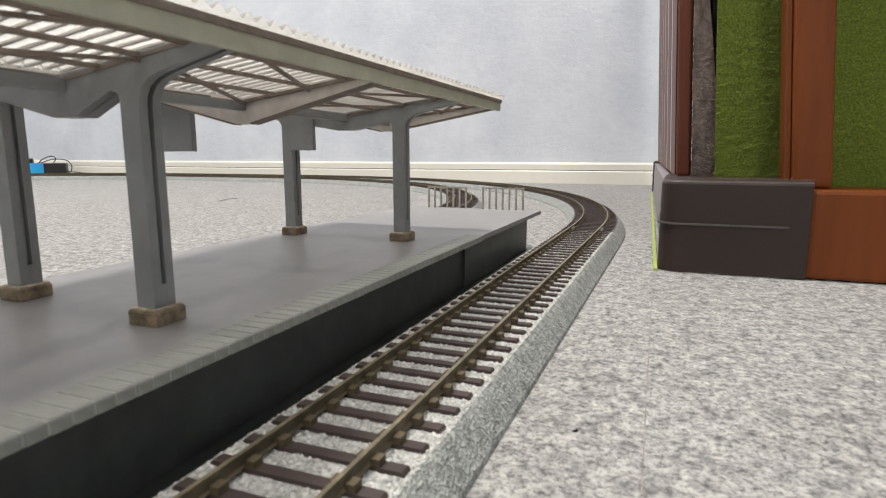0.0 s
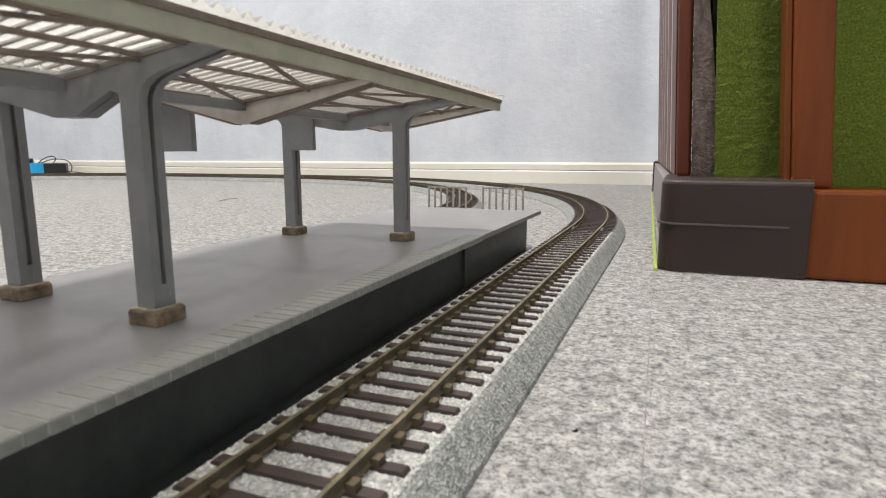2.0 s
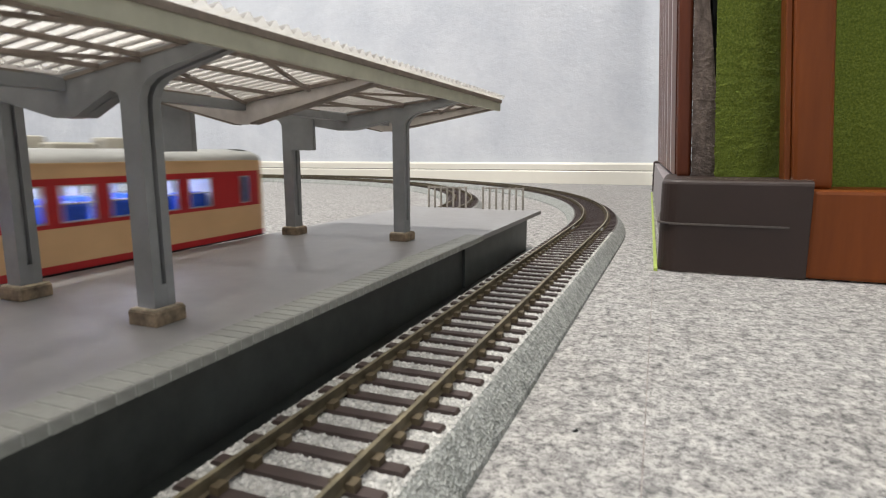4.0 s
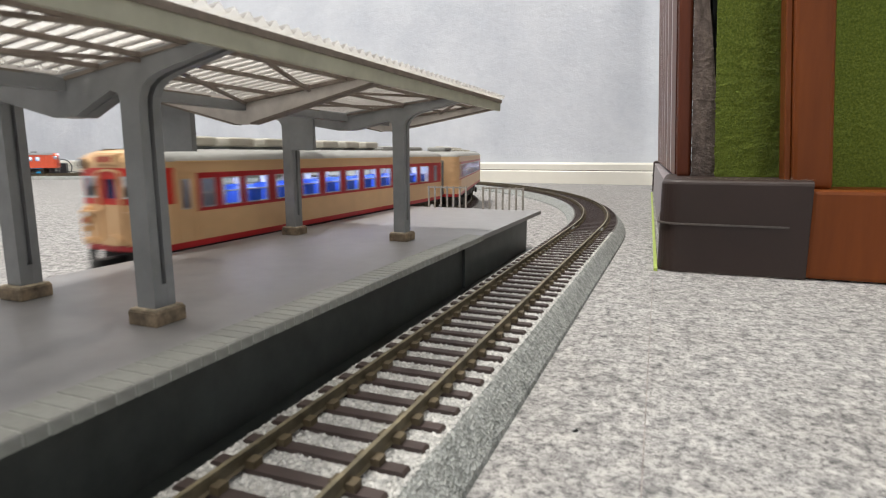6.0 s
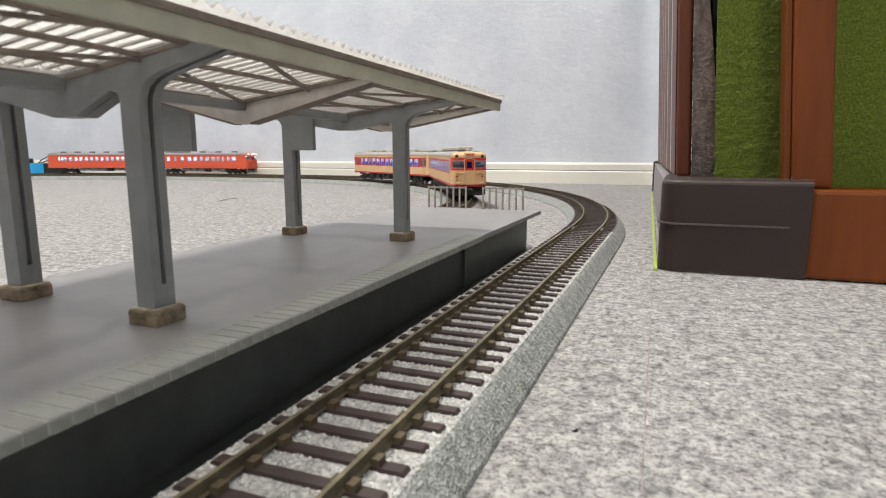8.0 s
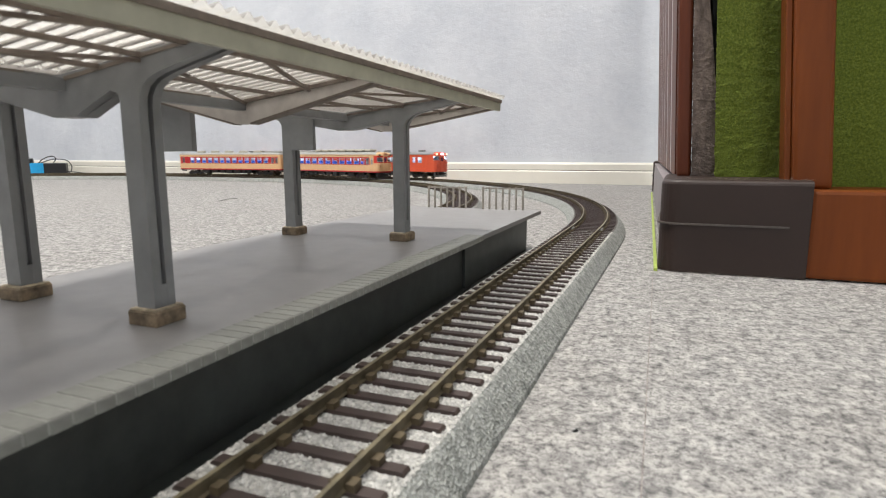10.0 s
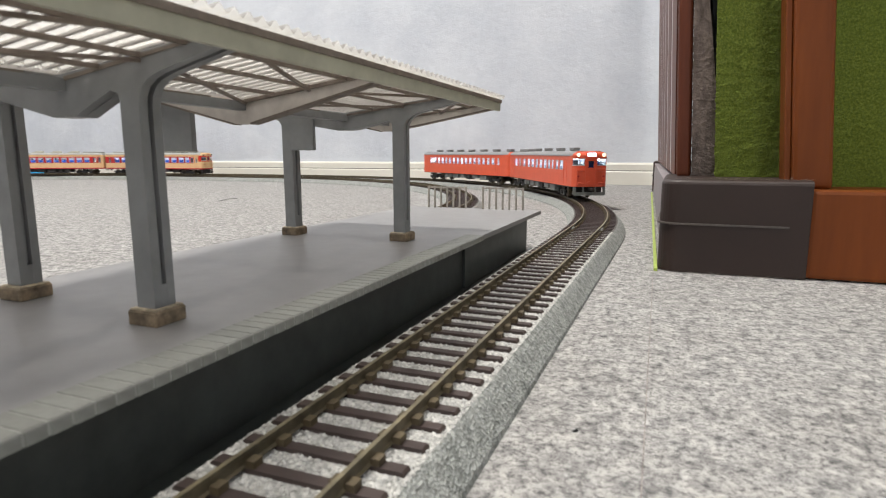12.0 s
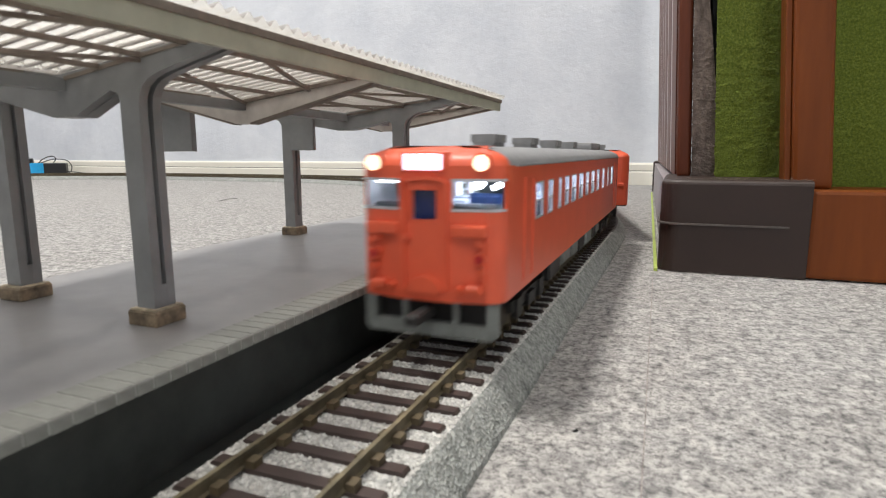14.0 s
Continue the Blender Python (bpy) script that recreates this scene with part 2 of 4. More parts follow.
# ---- the room ----
ROOM = (-2.6, 1.9, -1.9, 1.085)


def room():
    x0, x1, y0, y1 = ROOM
    bm = bmesh.new()
    box(bm, x0, x1, y0, y1, -0.02, 0)
    tagged(link("floor", bm, CARPET), "mottled light grey carpet tiles", "floor", kind="structure")
    for name, b in (("wall_north", (x0 - 0.1, x1 + 0.1, y1, y1 + 0.1)), ("wall_south", (x0 - 0.1, x1 + 0.1, y0 - 0.1, y0)), ("wall_west", (x0 - 0.1, x0, y0, y1)), ("wall_east", (x1, x1 + 0.1, y0, y1))):
        bm = bmesh.new()
        box(bm, *b, -0.02, 2.4)
        tagged(link(name, bm, WALLPAPER), "pale blue-grey textured wallpaper wall", "wall", kind="structure")
    bm = bmesh.new()
    box(bm, x0 - 0.1, x1 + 0.1, y0 - 0.1, y1 + 0.1, 2.4, 2.5)
    tagged(link("ceiling", bm, CEILING), "plain white papered ceiling", "ceiling", kind="structure")
    # skirting with a rounded top bead and a groove
    base = thing("baseboard", "cream two-step skirting board with a dark groove", "baseboard", kind="structure")
    bm = bmesh.new()
    y = y1 - 0.001
    prism(bm, [(y, 0), (y - 0.0075, 0), (y - 0.0075, 0.0215), (y - 0.0065, 0.0232), (y, 0.0232)], "x", x0 + 0.002, x1 - 0.002)
    part("lower_board", bm, SKIRTING, base)
    bm = bmesh.new()
    prism(bm, [(y, 0.0245), (y - 0.006, 0.0245), (y - 0.006, 0.0345), (y - 0.0045, 0.0372), (y - 0.002, 0.038), (y, 0.038)], "x", x0 + 0.002, x1 - 0.002)
    part("upper_board", bm, SKIRTING, base)
    bm = bmesh.new()
    box(bm, x0 + 0.002, x1 - 0.002, y - 0.002, y, 0.0232, 0.0245)
    part("groove", bm, GROOVE, base)
    # seams of the carpet tiles
    for k, (a, b) in enumerate((((0.0529, 0.02), (0.0340, 0.60)),)):
        bm = bmesh.new()
        beam(bm, (a[0], a[1] - 0.1, 0.00002), (b[0], b[1], 0.00002), 0.00025, 0.0001)
        tagged(link("carpet_seam", bm, SEAM), "thin dark seam between two carpet tiles", "seam", kind="structure")
    for lx, ly in ((-0.72, 0.15), (0.40, -1.10)):
        lamp = thing("ceiling_light", "round white ceiling light, switched on", "ceiling light", Matrix.Translation((lx, ly, 2.4)), group="ceiling lights")
        bm = bmesh.new()
        tube(bm, (0, 0, -0.04), (0, 0, 0), 0.30, 32)
        part("lamp_base", bm, WHITE, lamp)
        bm = bmesh.new()
        tube(bm, (0, 0, -0.09), (0, 0, -0.0402), 0.29, 32)
        part("diffuser", bm, LAMP, lamp)


room()

# ---- the tracks ----
RAIL_Z = 0.0105
BEND_Y, INNER_BEND_Y = 0.371, 0.388
PITCH = 0.0075


def way_of(x0, radius, bend_y, across):
    """A track that runs along y at x0, bends left by a quarter circle from bend_y, runs straight across the room and bends left once more. Gives place and heading at s metres past the first bend."""
    quarter = math.pi / 2 * radius

    def at(s):
        if s <= 0:
            return Vector((x0, bend_y + s, 0)), math.pi / 2
        if s < quarter:
            a = s / radius
            return Vector((x0 - radius + radius * math.cos(a), bend_y + radius * math.sin(a), 0)), math.pi / 2 + a
        if s < quarter + across:
            return Vector((x0 - radius - (s - quarter), bend_y + radius, 0)), math.pi
        if s < 2 * quarter + across:
            a = (s - across) / radius
            return Vector((x0 - radius - across + radius * math.cos(a), bend_y + radius * math.sin(a), 0)), math.pi / 2 + a
        return Vector((x0 - 2 * radius - across, bend_y - (s - across - 2 * quarter), 0)), 1.5 * math.pi
    return at


OUTER = way_of(0.0, 0.67, BEND_Y, 0.29)
INNER = way_of(-0.1235, 0.58, INNER_BEND_Y, 0.25)


def sweep(bm, at, s0, s1, step, outline, mats=None):
    """An outline (side to the right, height) swept along a track."""
    n = max(1, round((s1 - s0) / step))
    rings = []
    for k in range(n + 1):
        c, h = at(s0 + (s1 - s0) * k / n)
        r = Vector((math.sin(h), -math.cos(h), 0))
        rings.append([bm.verts.new(c + r * o + Vector((0, 0, z))) for o, z in outline])
    m = len(outline)
    for a, b in zip(rings, rings[1:]):
        for i in range(m):
            f = bm.faces.new((a[i], a[(i + 1) % m], b[(i + 1) % m], b[i]))
            if mats:
                f.material_index = mats[i]
    bm.faces.new(rings[0][::-1])
    bm.faces.new(rings[-1])
    bmesh.ops.recalc_face_normals(bm, faces=bm.faces[:])


def sleeper_mesh():
    bm = bmesh.new()
    prism(bm, [(-0.0150, 0), (0.0150, 0), (0.0150, 0.0012), (0.0146, 0.0016), (-0.0146, 0.0016), (-0.0150, 0.0012)], "y", -0.0012, 0.0012)
    me = bpy.data.meshes.new("sleeper")
    bm.to_mesh(me)
    bm.free()
    me.materials.append(SLEEPER)
    return me


def chair_mesh():
    bm = bmesh.new()
    for side in (-1, 1):
        for k in (-1, 1):
            x = side * 0.0087 + k * 0.0013
            box(bm, x - 0.0008, x + 0.0008, -0.0011, 0.0011, 0.0016, 0.0028)
    me = bpy.data.meshes.new("rail_chair")
    bm.to_mesh(me)
    bm.free()
    me.materials.append(CHAIR)
    return me


SLEEPER_MESH = sleeper_mesh()
CHAIR_MESH = chair_mesh()


def track(at, s0, s1, label, dark):
    t = thing("model_track", label, "model track", group="model tracks")
    zb = RAIL_Z - 0.0043
    step = 0.05 if s1 <= 0 else 0.012
    bm = bmesh.new()
    sweep(bm, at, s0, s1, step, [(-0.0215, 0.0), (0.0215, 0.0), (0.0212, 0.0012), (0.0172, zb), (0.0160, zb + 0.0010), (-0.0160, zb + 0.0010), (-0.0172, zb), (-0.0212, 0.0012)], [0, 0, 0, 0, 1, 0, 0, 0])
    part("roadbed", bm, [BALLAST, DARK_BED if dark else STONES], t)
    for side in (-1, 1):
        bm = bmesh.new()
        o = side * 0.00875
        z0 = zb + 0.0018
        sweep(bm, at, s0 + 0.0003, s1 - 0.0003, step, [(o - 0.0007, z0), (o + 0.0007, z0), (o + 0.0007, z0 + 0.0002), (o + 0.0003, z0 + 0.0005), (o + 0.0003, RAIL_Z - 0.0006), (o + 0.0004, RAIL_Z - 0.0005), (o + 0.0004, RAIL_Z), (o - 0.0004, RAIL_Z), (o - 0.0004, RAIL_Z - 0.0005), (o - 0.0003, RAIL_Z - 0.0006), (o - 0.0003, z0 + 0.0005), (o - 0.0007, z0 + 0.0002)], [0, 0, 0, 0, 0, 0, 1, 0, 0, 0, 0, 0])
        part("rail", bm, [RAIL, RAIL_TOP], t)
    n = int((s1 - s0) / PITCH)
    for k in range(n):
        c, h = at(s0 + (k + 0.5) * PITCH)
        m = Matrix.Translation(c + Vector((0, 0, zb + 0.0002))) @ Matrix.Rotation(h - math.pi / 2, 4, "Z")
        o = new("sleeper", SLEEPER_MESH)
        o.parent, o.matrix_basis = t, m
        q = new("rail_chair", CHAIR_MESH)
        q.parent = o
    return t


def loose_ballast(t, at, s0, s1, label):
    """Small angular stones between the sleepers, all in one mesh."""
    rng = random.Random(11)
    verts, faces = [], []
    zb = RAIL_Z - 0.0033
    step = 0.00072
    for i in range(int((s1 - s0) / step)):
        for j in range(44):
            s, o = s0 + (i + rng.uniform(0, 1)) * step, -0.0158 + (j + rng.uniform(0, 1)) * step
            if abs(((s - s0 + 0.6 + s0) / PITCH) % 1 - 0.5) < 0.17 and abs(o) < 0.0152:
                continue
            c, h = at(s)
            p = c + Vector((math.sin(h), -math.cos(h), 0)) * o
            r, k = rng.uniform(0.00030, 0.00058), len(verts)
            spin = rng.uniform(0, 6.3)
            for a in range(4):
                q = spin + a * math.pi / 2
                verts.append((p.x + r * math.cos(q), p.y + r * math.sin(q), zb + rng.uniform(-0.0002, 0.0002)))
            verts.append((p.x + rng.uniform(-0.3, 0.3) * r, p.y + rng.uniform(-0.3, 0.3) * r, zb + r * rng.uniform(0.5, 1.0)))
            for a in range(4):
                faces.append((k + a, k + (a + 1) % 4, k + 4))
    me = bpy.data.meshes.new("ballast")
    me.from_pydata(verts, [], faces)
    me.materials.append(PEBBLE)
    ob = new("ballast", me)
    ob.parent = t
    tagged(ob, label, kind="stuff")


near_track = track(OUTER, -0.60, 0.0, "straight model railway track on a grey ballasted roadbed", False)
for joint_x in (-0.00875, 0.00875):
    for side in (-1, 1):
        bm = boxed(joint_x + side * 0.0009 - 0.0005, joint_x + side * 0.0009 + 0.0005, BEND_Y - 0.006, BEND_Y - 0.0004, 0.0082, 0.0097, 0.0002, 1)
        part("rail_joiner", bm, SILVER, near_track, "bright metal rail joiner")
loose_ballast(near_track, OUTER, -0.36, -0.001, "fine pale grey ballast stones")
track(OUTER, 0.0, 2.395, "curved model railway track with a dark bed and grey ballast shoulders", True)
track(OUTER, 2.395, 3.80, "straight model railway track across the room", False)
track(INNER, -1.90, -0.60, "straight model railway track behind the platform", False)
track(INNER, -0.60, 0.0, "straight model railway track beyond the platform", False)
track(INNER, 0.0, 2.072, "tight curved model railway track with dark bed", True)
track(INNER, 2.072, 2.90, "straight model railway track inside the far straight", False)


# ---- the platform ----
P_TOP = 0.0225
P_X0, P_X1 = -0.1055, -0.0205


def platform():
    p = thing("model_platform", "grey plastic model station platform with pale coping and dark sides", "model platform")
    bm = bmesh.new()
    box(bm, P_X0, P_X1 - 0.0078, -0.45, 0.225, P_TOP - 0.0020, P_TOP)
    part("deck", bm, DECK, p)
    bm = bmesh.new()
    box(bm, P_X0, P_X1 - 0.0012, 0.2252, 0.337, P_TOP - 0.0022, P_TOP - 0.0002)
    part("ramp_deck", bm, DECK, p)
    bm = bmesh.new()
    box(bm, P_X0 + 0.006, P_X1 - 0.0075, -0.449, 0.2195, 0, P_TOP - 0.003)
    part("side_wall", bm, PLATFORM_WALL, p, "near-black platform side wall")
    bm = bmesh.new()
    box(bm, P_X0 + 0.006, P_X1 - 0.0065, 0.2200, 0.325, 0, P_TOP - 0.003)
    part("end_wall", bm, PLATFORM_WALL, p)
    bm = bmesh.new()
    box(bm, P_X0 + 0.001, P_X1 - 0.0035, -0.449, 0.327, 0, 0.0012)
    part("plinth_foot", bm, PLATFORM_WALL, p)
    bm = bmesh.new()
    box(bm, P_X1 - 0.0077, P_X1 - 0.00008, -0.449, 0.2248, P_TOP - 0.0019, P_TOP - 0.00002)
    part("coping_bed", bm, JOINT, p, "pale joints between the coping stones")
    pitch = 0.0032
    first = None
    n = int((0.225 + 0.45) / pitch)
    for k in range(n):
        y = 0.225 - (k + 1) * pitch
        for x1 in (P_X1,):
            if first is None:
                bm = bmesh.new()
                prism(bm, [(-0.0077, -0.0020), (0, -0.0020), (0, -0.0003), (-0.0003, 0.00008), (-0.0077, 0.00008)], "y", 0.00022, pitch - 0.00022)
                first = part("coping_stone", bm, COPING, p)
                first.location = (x1, y, P_TOP)
            else:
                again(first, Matrix.Translation((x1, y, P_TOP)))


platform()


def fence(x0, x1, y, label):
    f = thing("platform_fence", label, "fence", group="platform end fences")
    n = 6
    for k in range(n + 1):
        bm = bmesh.new()
        x = x0 + (x1 - x0) * k / n
        box(bm, x - 0.0005, x + 0.0005, y - 0.0004, y + 0.0004, P_TOP - 0.0004, P_TOP + 0.0130)
        part("post", bm, FENCE, f)
    bm = bmesh.new()
    box(bm, x0 - 0.0006, x1 + 0.0006, y - 0.0003, y + 0.0003, P_TOP + 0.0118, P_TOP + 0.0126)
    part("top_rail", bm, FENCE, f)


fence(-0.0910, -0.0668, 0.334, "thin grey model fence at the platform end")
fence(-0.0560, -0.0318, 0.334, "thin grey model fence at the platform end")


# ---- the canopy ----
FRAMES = (-0.1475, -0.0315, 0.0845, 0.2010)
HALVES = (-0.0900, 0.0240, 0.1385, 0.2395)
POSTS = {0.0845: ((-0.0437, 0.0842), (-0.0885, 0.0882)), 0.2010: ((-0.0458, 0.2010), (-0.0950, 0.2012))}
RIGHT_X, LEFT_W, EDGE_Z = -0.0205, 0.0430, 0.0745


def valley_x(y):
    """The valley line, not quite parallel to the platform's edge."""
    return -0.0615 - 0.06 * (y - 0.0845)


def reach(y, s):
    return RIGHT_X - valley_x(y) if s > 0 else LEFT_W


def roof_z(k):
    """Height of the underside of the sheets at a share k of the way from valley to edge."""
    return 0.0708 + 0.0056 * k


def valley_z(y):
    """Underside of the frames at the valley; the canopy climbs a little along the platform."""
    return 0.0624 + 0.0137 * (y - 0.0845)


def wing(y, s, k, z=0.0):
    return Vector((valley_x(y) + s * reach(y, s) * k, y, z))


def canopy():
    c = thing("platform_canopy", "grey model platform canopy with a corrugated butterfly roof", "canopy")
    y0, y1 = -0.20, 0.2415
    for y in FRAMES:
        pair = POSTS.get(y, ((-0.0445, y), (-0.0880, y)))
        for x, yp in pair:
            bm = boxed(x - 0.0037, x + 0.0037, yp - 0.0039, yp + 0.0039, P_TOP - 0.0002, P_TOP + 0.0030, 0.0004, 1)
            part("plinth", bm, PLINTH, c, "brown weathered plinth")
            bm = boxed(x - 0.0033, x + 0.0033, yp - 0.0035, yp + 0.0035, P_TOP + 0.0029, P_TOP + 0.0033, 0.0001, 1)
            part("plinth_cap", bm, PLINTH_TOP, c, "pale worn top of the plinth")
        for s, (xp, yp) in zip((1, -1), pair):
            m, e = valley_x(y), reach(y, s)
            dp, hw, depth = abs(xp - m), 0.0023, 0.0050
            tip = e - 0.001

            def shape(n):
                """The knee frame's outline; n is how far the channel is cut in from the edge."""
                return [(dp - hw + n, P_TOP + 0.0031 + 3 * n), (dp + hw - n, P_TOP + 0.0031 + 3 * n), (dp + hw - n, 0.0640 + n), (dp + 0.0026 - n, 0.0658 + n), (dp + 0.0035 - n, 0.0675 + n), (dp + 0.0052 - n, 0.0688 + n), (dp + 0.0078, 0.0698 + n), (tip, roof_z(1) - 0.0030 + n), (tip, roof_z(1) - 0.0004), (0, roof_z(0) - 0.0004), (0, valley_z(y)), (0.0033, valley_z(y)), (dp - hw - 0.0022 + n, 0.0670), (dp - hw - 0.0004 + n, 0.0664), (dp - hw + n, 0.0650)]
            bm = bmesh.new()
            if s > 0:
                for y0f, y1f, n in ((-0.5, -0.12, 0.0), (-0.12, 0.12, 0.0011), (0.12, 0.5, 0.0)):
                    prism(bm, [(m + s * d, z) for d, z in shape(n)], "y", yp + y0f * depth, yp + y1f * depth)
            else:
                for y0f, y1f, n in ((-0.5, -0.12, 0.0), (-0.12, 0.12, 0.0011), (0.12, 0.5, 0.0)):
                    box(bm, xp - hw + n, xp + hw - n, yp + y0f * depth, yp + y1f * depth, P_TOP + 0.0031, 0.0685)
                prism(bm, [(m + s * d, z) for d, z in shape(0.0)[6:12] + [(dp - hw - 0.0022, 0.0670), (dp - hw, 0.0660), (dp + hw, 0.0662), (dp + 0.0035, 0.0680)]], "y", y - 0.0022, y + 0.0022)
            box(bm, xp - hw + 0.00004, xp + hw - 0.00004, yp - depth / 2 + 0.00004, yp + depth / 2 - 0.00004, P_TOP + 0.0031, P_TOP + 0.0078)
            part("knee_frame", bm, GREY_STEEL, c)
            bm = bmesh.new()
            prism(bm, [(m + s * d, z) for d, z in ((0.0015, roof_z(0) - 0.0016), (tip, roof_z(1) - 0.0012), (tip, roof_z(1) - 0.0006), (0.0015, roof_z(0) - 0.0008))], "y", y - 0.0030, y + 0.0030)
            part("arm_flange", bm, PURLIN, c)
    for y in HALVES:
        for s in (-1, 1):
            m, e = valley_x(y), reach(y, s) - 0.001
            bm = bmesh.new()
            prism(bm, [(m, valley_z(y) + 0.0004), (m + s * 0.002, valley_z(y) + 0.0004), (m + s * e, roof_z(1) - 0.0030), (m + s * e, roof_z(1) - 0.0004), (m, roof_z(0) - 0.0004)], "y", y - 0.0014, y + 0.0014)
            part("cross_beam", bm, PALE_BEAM, c, "pale cross beam")
            bm = bmesh.new()
            prism(bm, [(m + s * d, z) for d, z in ((0.0015, roof_z(0) - 0.0015), (e, roof_z(1) - 0.0015), (e, roof_z(1) - 0.0006), (0.0015, roof_z(0) - 0.0006))], "y", y - 0.0024, y + 0.0024)
            part("beam_flange", bm, PURLIN, c)
            bm = bmesh.new()
            beam(bm, (m + s * 0.003, y, valley_z(y) + 0.0005), (m + s * e, y, roof_z(1) - 0.0031), 0.0038, 0.0005)
            part("lower_flange", bm, PURLIN, c, "dark lower edge of the beam")
    for s in (-1, 1):
        a, b = wing(y0, s, 1), wing(y1, s, 1)
        bm = bmesh.new()
        lift = Vector((s * 0.0006, 0, 0))
        beam(bm, a + lift + Vector((0, 0, EDGE_Z - 0.0004)), b + lift + Vector((0, 0, EDGE_Z - 0.0004)), 0.0012, 0.0032)
        part("fascia", bm, FASCIA, c, "yellowed cream fascia board")
        bm = bmesh.new()
        lift = Vector((s * 0.0009, 0, 0))
        beam(bm, a + lift + Vector((0, 0, EDGE_Z + 0.0018)), b + lift + Vector((0, 0, EDGE_Z + 0.0018)), 0.0018, 0.0013)
        part("fascia_cap", bm, PURLIN, c, "dark stained strip along the fascia")
        for k in (0.26, 0.52, 0.78):
            bm = bmesh.new()
            z = Vector((0, 0, roof_z(k) - 0.0009))
            beam(bm, wing(y0, s, k) + z, wing(y1, s, k) + z, 0.0008, 0.0009)
            part("purlin", bm, PURLIN, c)
        spans = sorted(FRAMES + HALVES)
        for n, (ya, yb) in enumerate(zip(spans, spans[1:])):
            for k0, k1 in (((0.04, 0.52), (0.52, 0.96)) if n % 2 else ((0.52, 0.04), (0.96, 0.52))):
                bm = bmesh.new()
                beam(bm, wing(ya + 0.002, s, k0, roof_z(k0) - 0.0018), wing(yb - 0.002, s, k1, roof_z(k1) - 0.0018), 0.0008, 0.0007)
                part("brace", bm, PURLIN, c)
        # corrugated sheet, ribs from edge to valley
        bm = bmesh.new()
        rib = 0.0035
        n = int((y1 - y0) / rib * 8)
        cols = []
        for q in range(n + 1):
            y = y0 + (y1 - y0) * q / n
            w = 0.0006 * math.cos(2 * math.pi * y / rib)
            over = 1 + 0.0030 / reach(y, s)
            cols.append([bm.verts.new(wing(y, s, k, roof_z(k) + 0.0010 + w + t)) for t in (0, 0.0004) for k in (0.012, 0.55, over)])
        for p, q in zip(cols, cols[1:]):
            for i in (0, 1, 3, 4):
                bm.faces.new((p[i], p[i + 1], q[i + 1], q[i]))
            bm.faces.new((p[2], p[5], q[5], q[2]))
            bm.faces.new((p[0], p[3], q[3], q[0]))
        bmesh.ops.recalc_face_normals(bm, faces=bm.faces[:])
        sheet = part("roof_sheet", bm, SHEET, c, "off-white corrugated roof sheet", smooth=True)
        # Added bars under the sheet that draw the corrugation's shaded stripes.
        for q in range(int((y1 - y0) / rib)):
            y = y0 + (q + 0.5) * rib
            bm = bmesh.new()
            beam(bm, wing(y, s, 0.02, roof_z(0.02) + 0.0001), wing(y, s, 0.985, roof_z(0.985) + 0.0001), 0.0008, 0.0004)
            part("sheet_rib", bm, RIB_SHADE, sheet)
    bm = bmesh.new()
    beam(bm, wing(y0, 1, 0, roof_z(0) - 0.0023), wing(y1, 1, 0, roof_z(0) - 0.0023), 0.0030, 0.0024)
    part("valley_gutter", bm, GREY_STEEL, c)


canopy()


def hanging_sign(x, y, w, z0, z1, label):
    h = thing("hanging_sign", label, "sign board", group="canopy signs")
    bm = boxed(x - w / 2, x + w / 2, y - 0.0010, y + 0.0010, z0, z1, 0.0002)
    part("board", bm, GREY_STEEL, h)


hanging_sign(-0.0873, 0.1985, 0.0106, 0.0565, 0.0705, "plain grey blank sign board under the canopy")
hanging_sign(-0.0950, 0.1430, 0.0130, 0.0560, 0.0705, "plain grey blank sign board under the canopy")


# ---- the stacked furniture beside the track ----
def side_x(y, inset=0.0):
    """The long side of the frame, which runs away from the track by a little."""
    return 0.0455 - 0.0435 * (y - 0.294) + inset


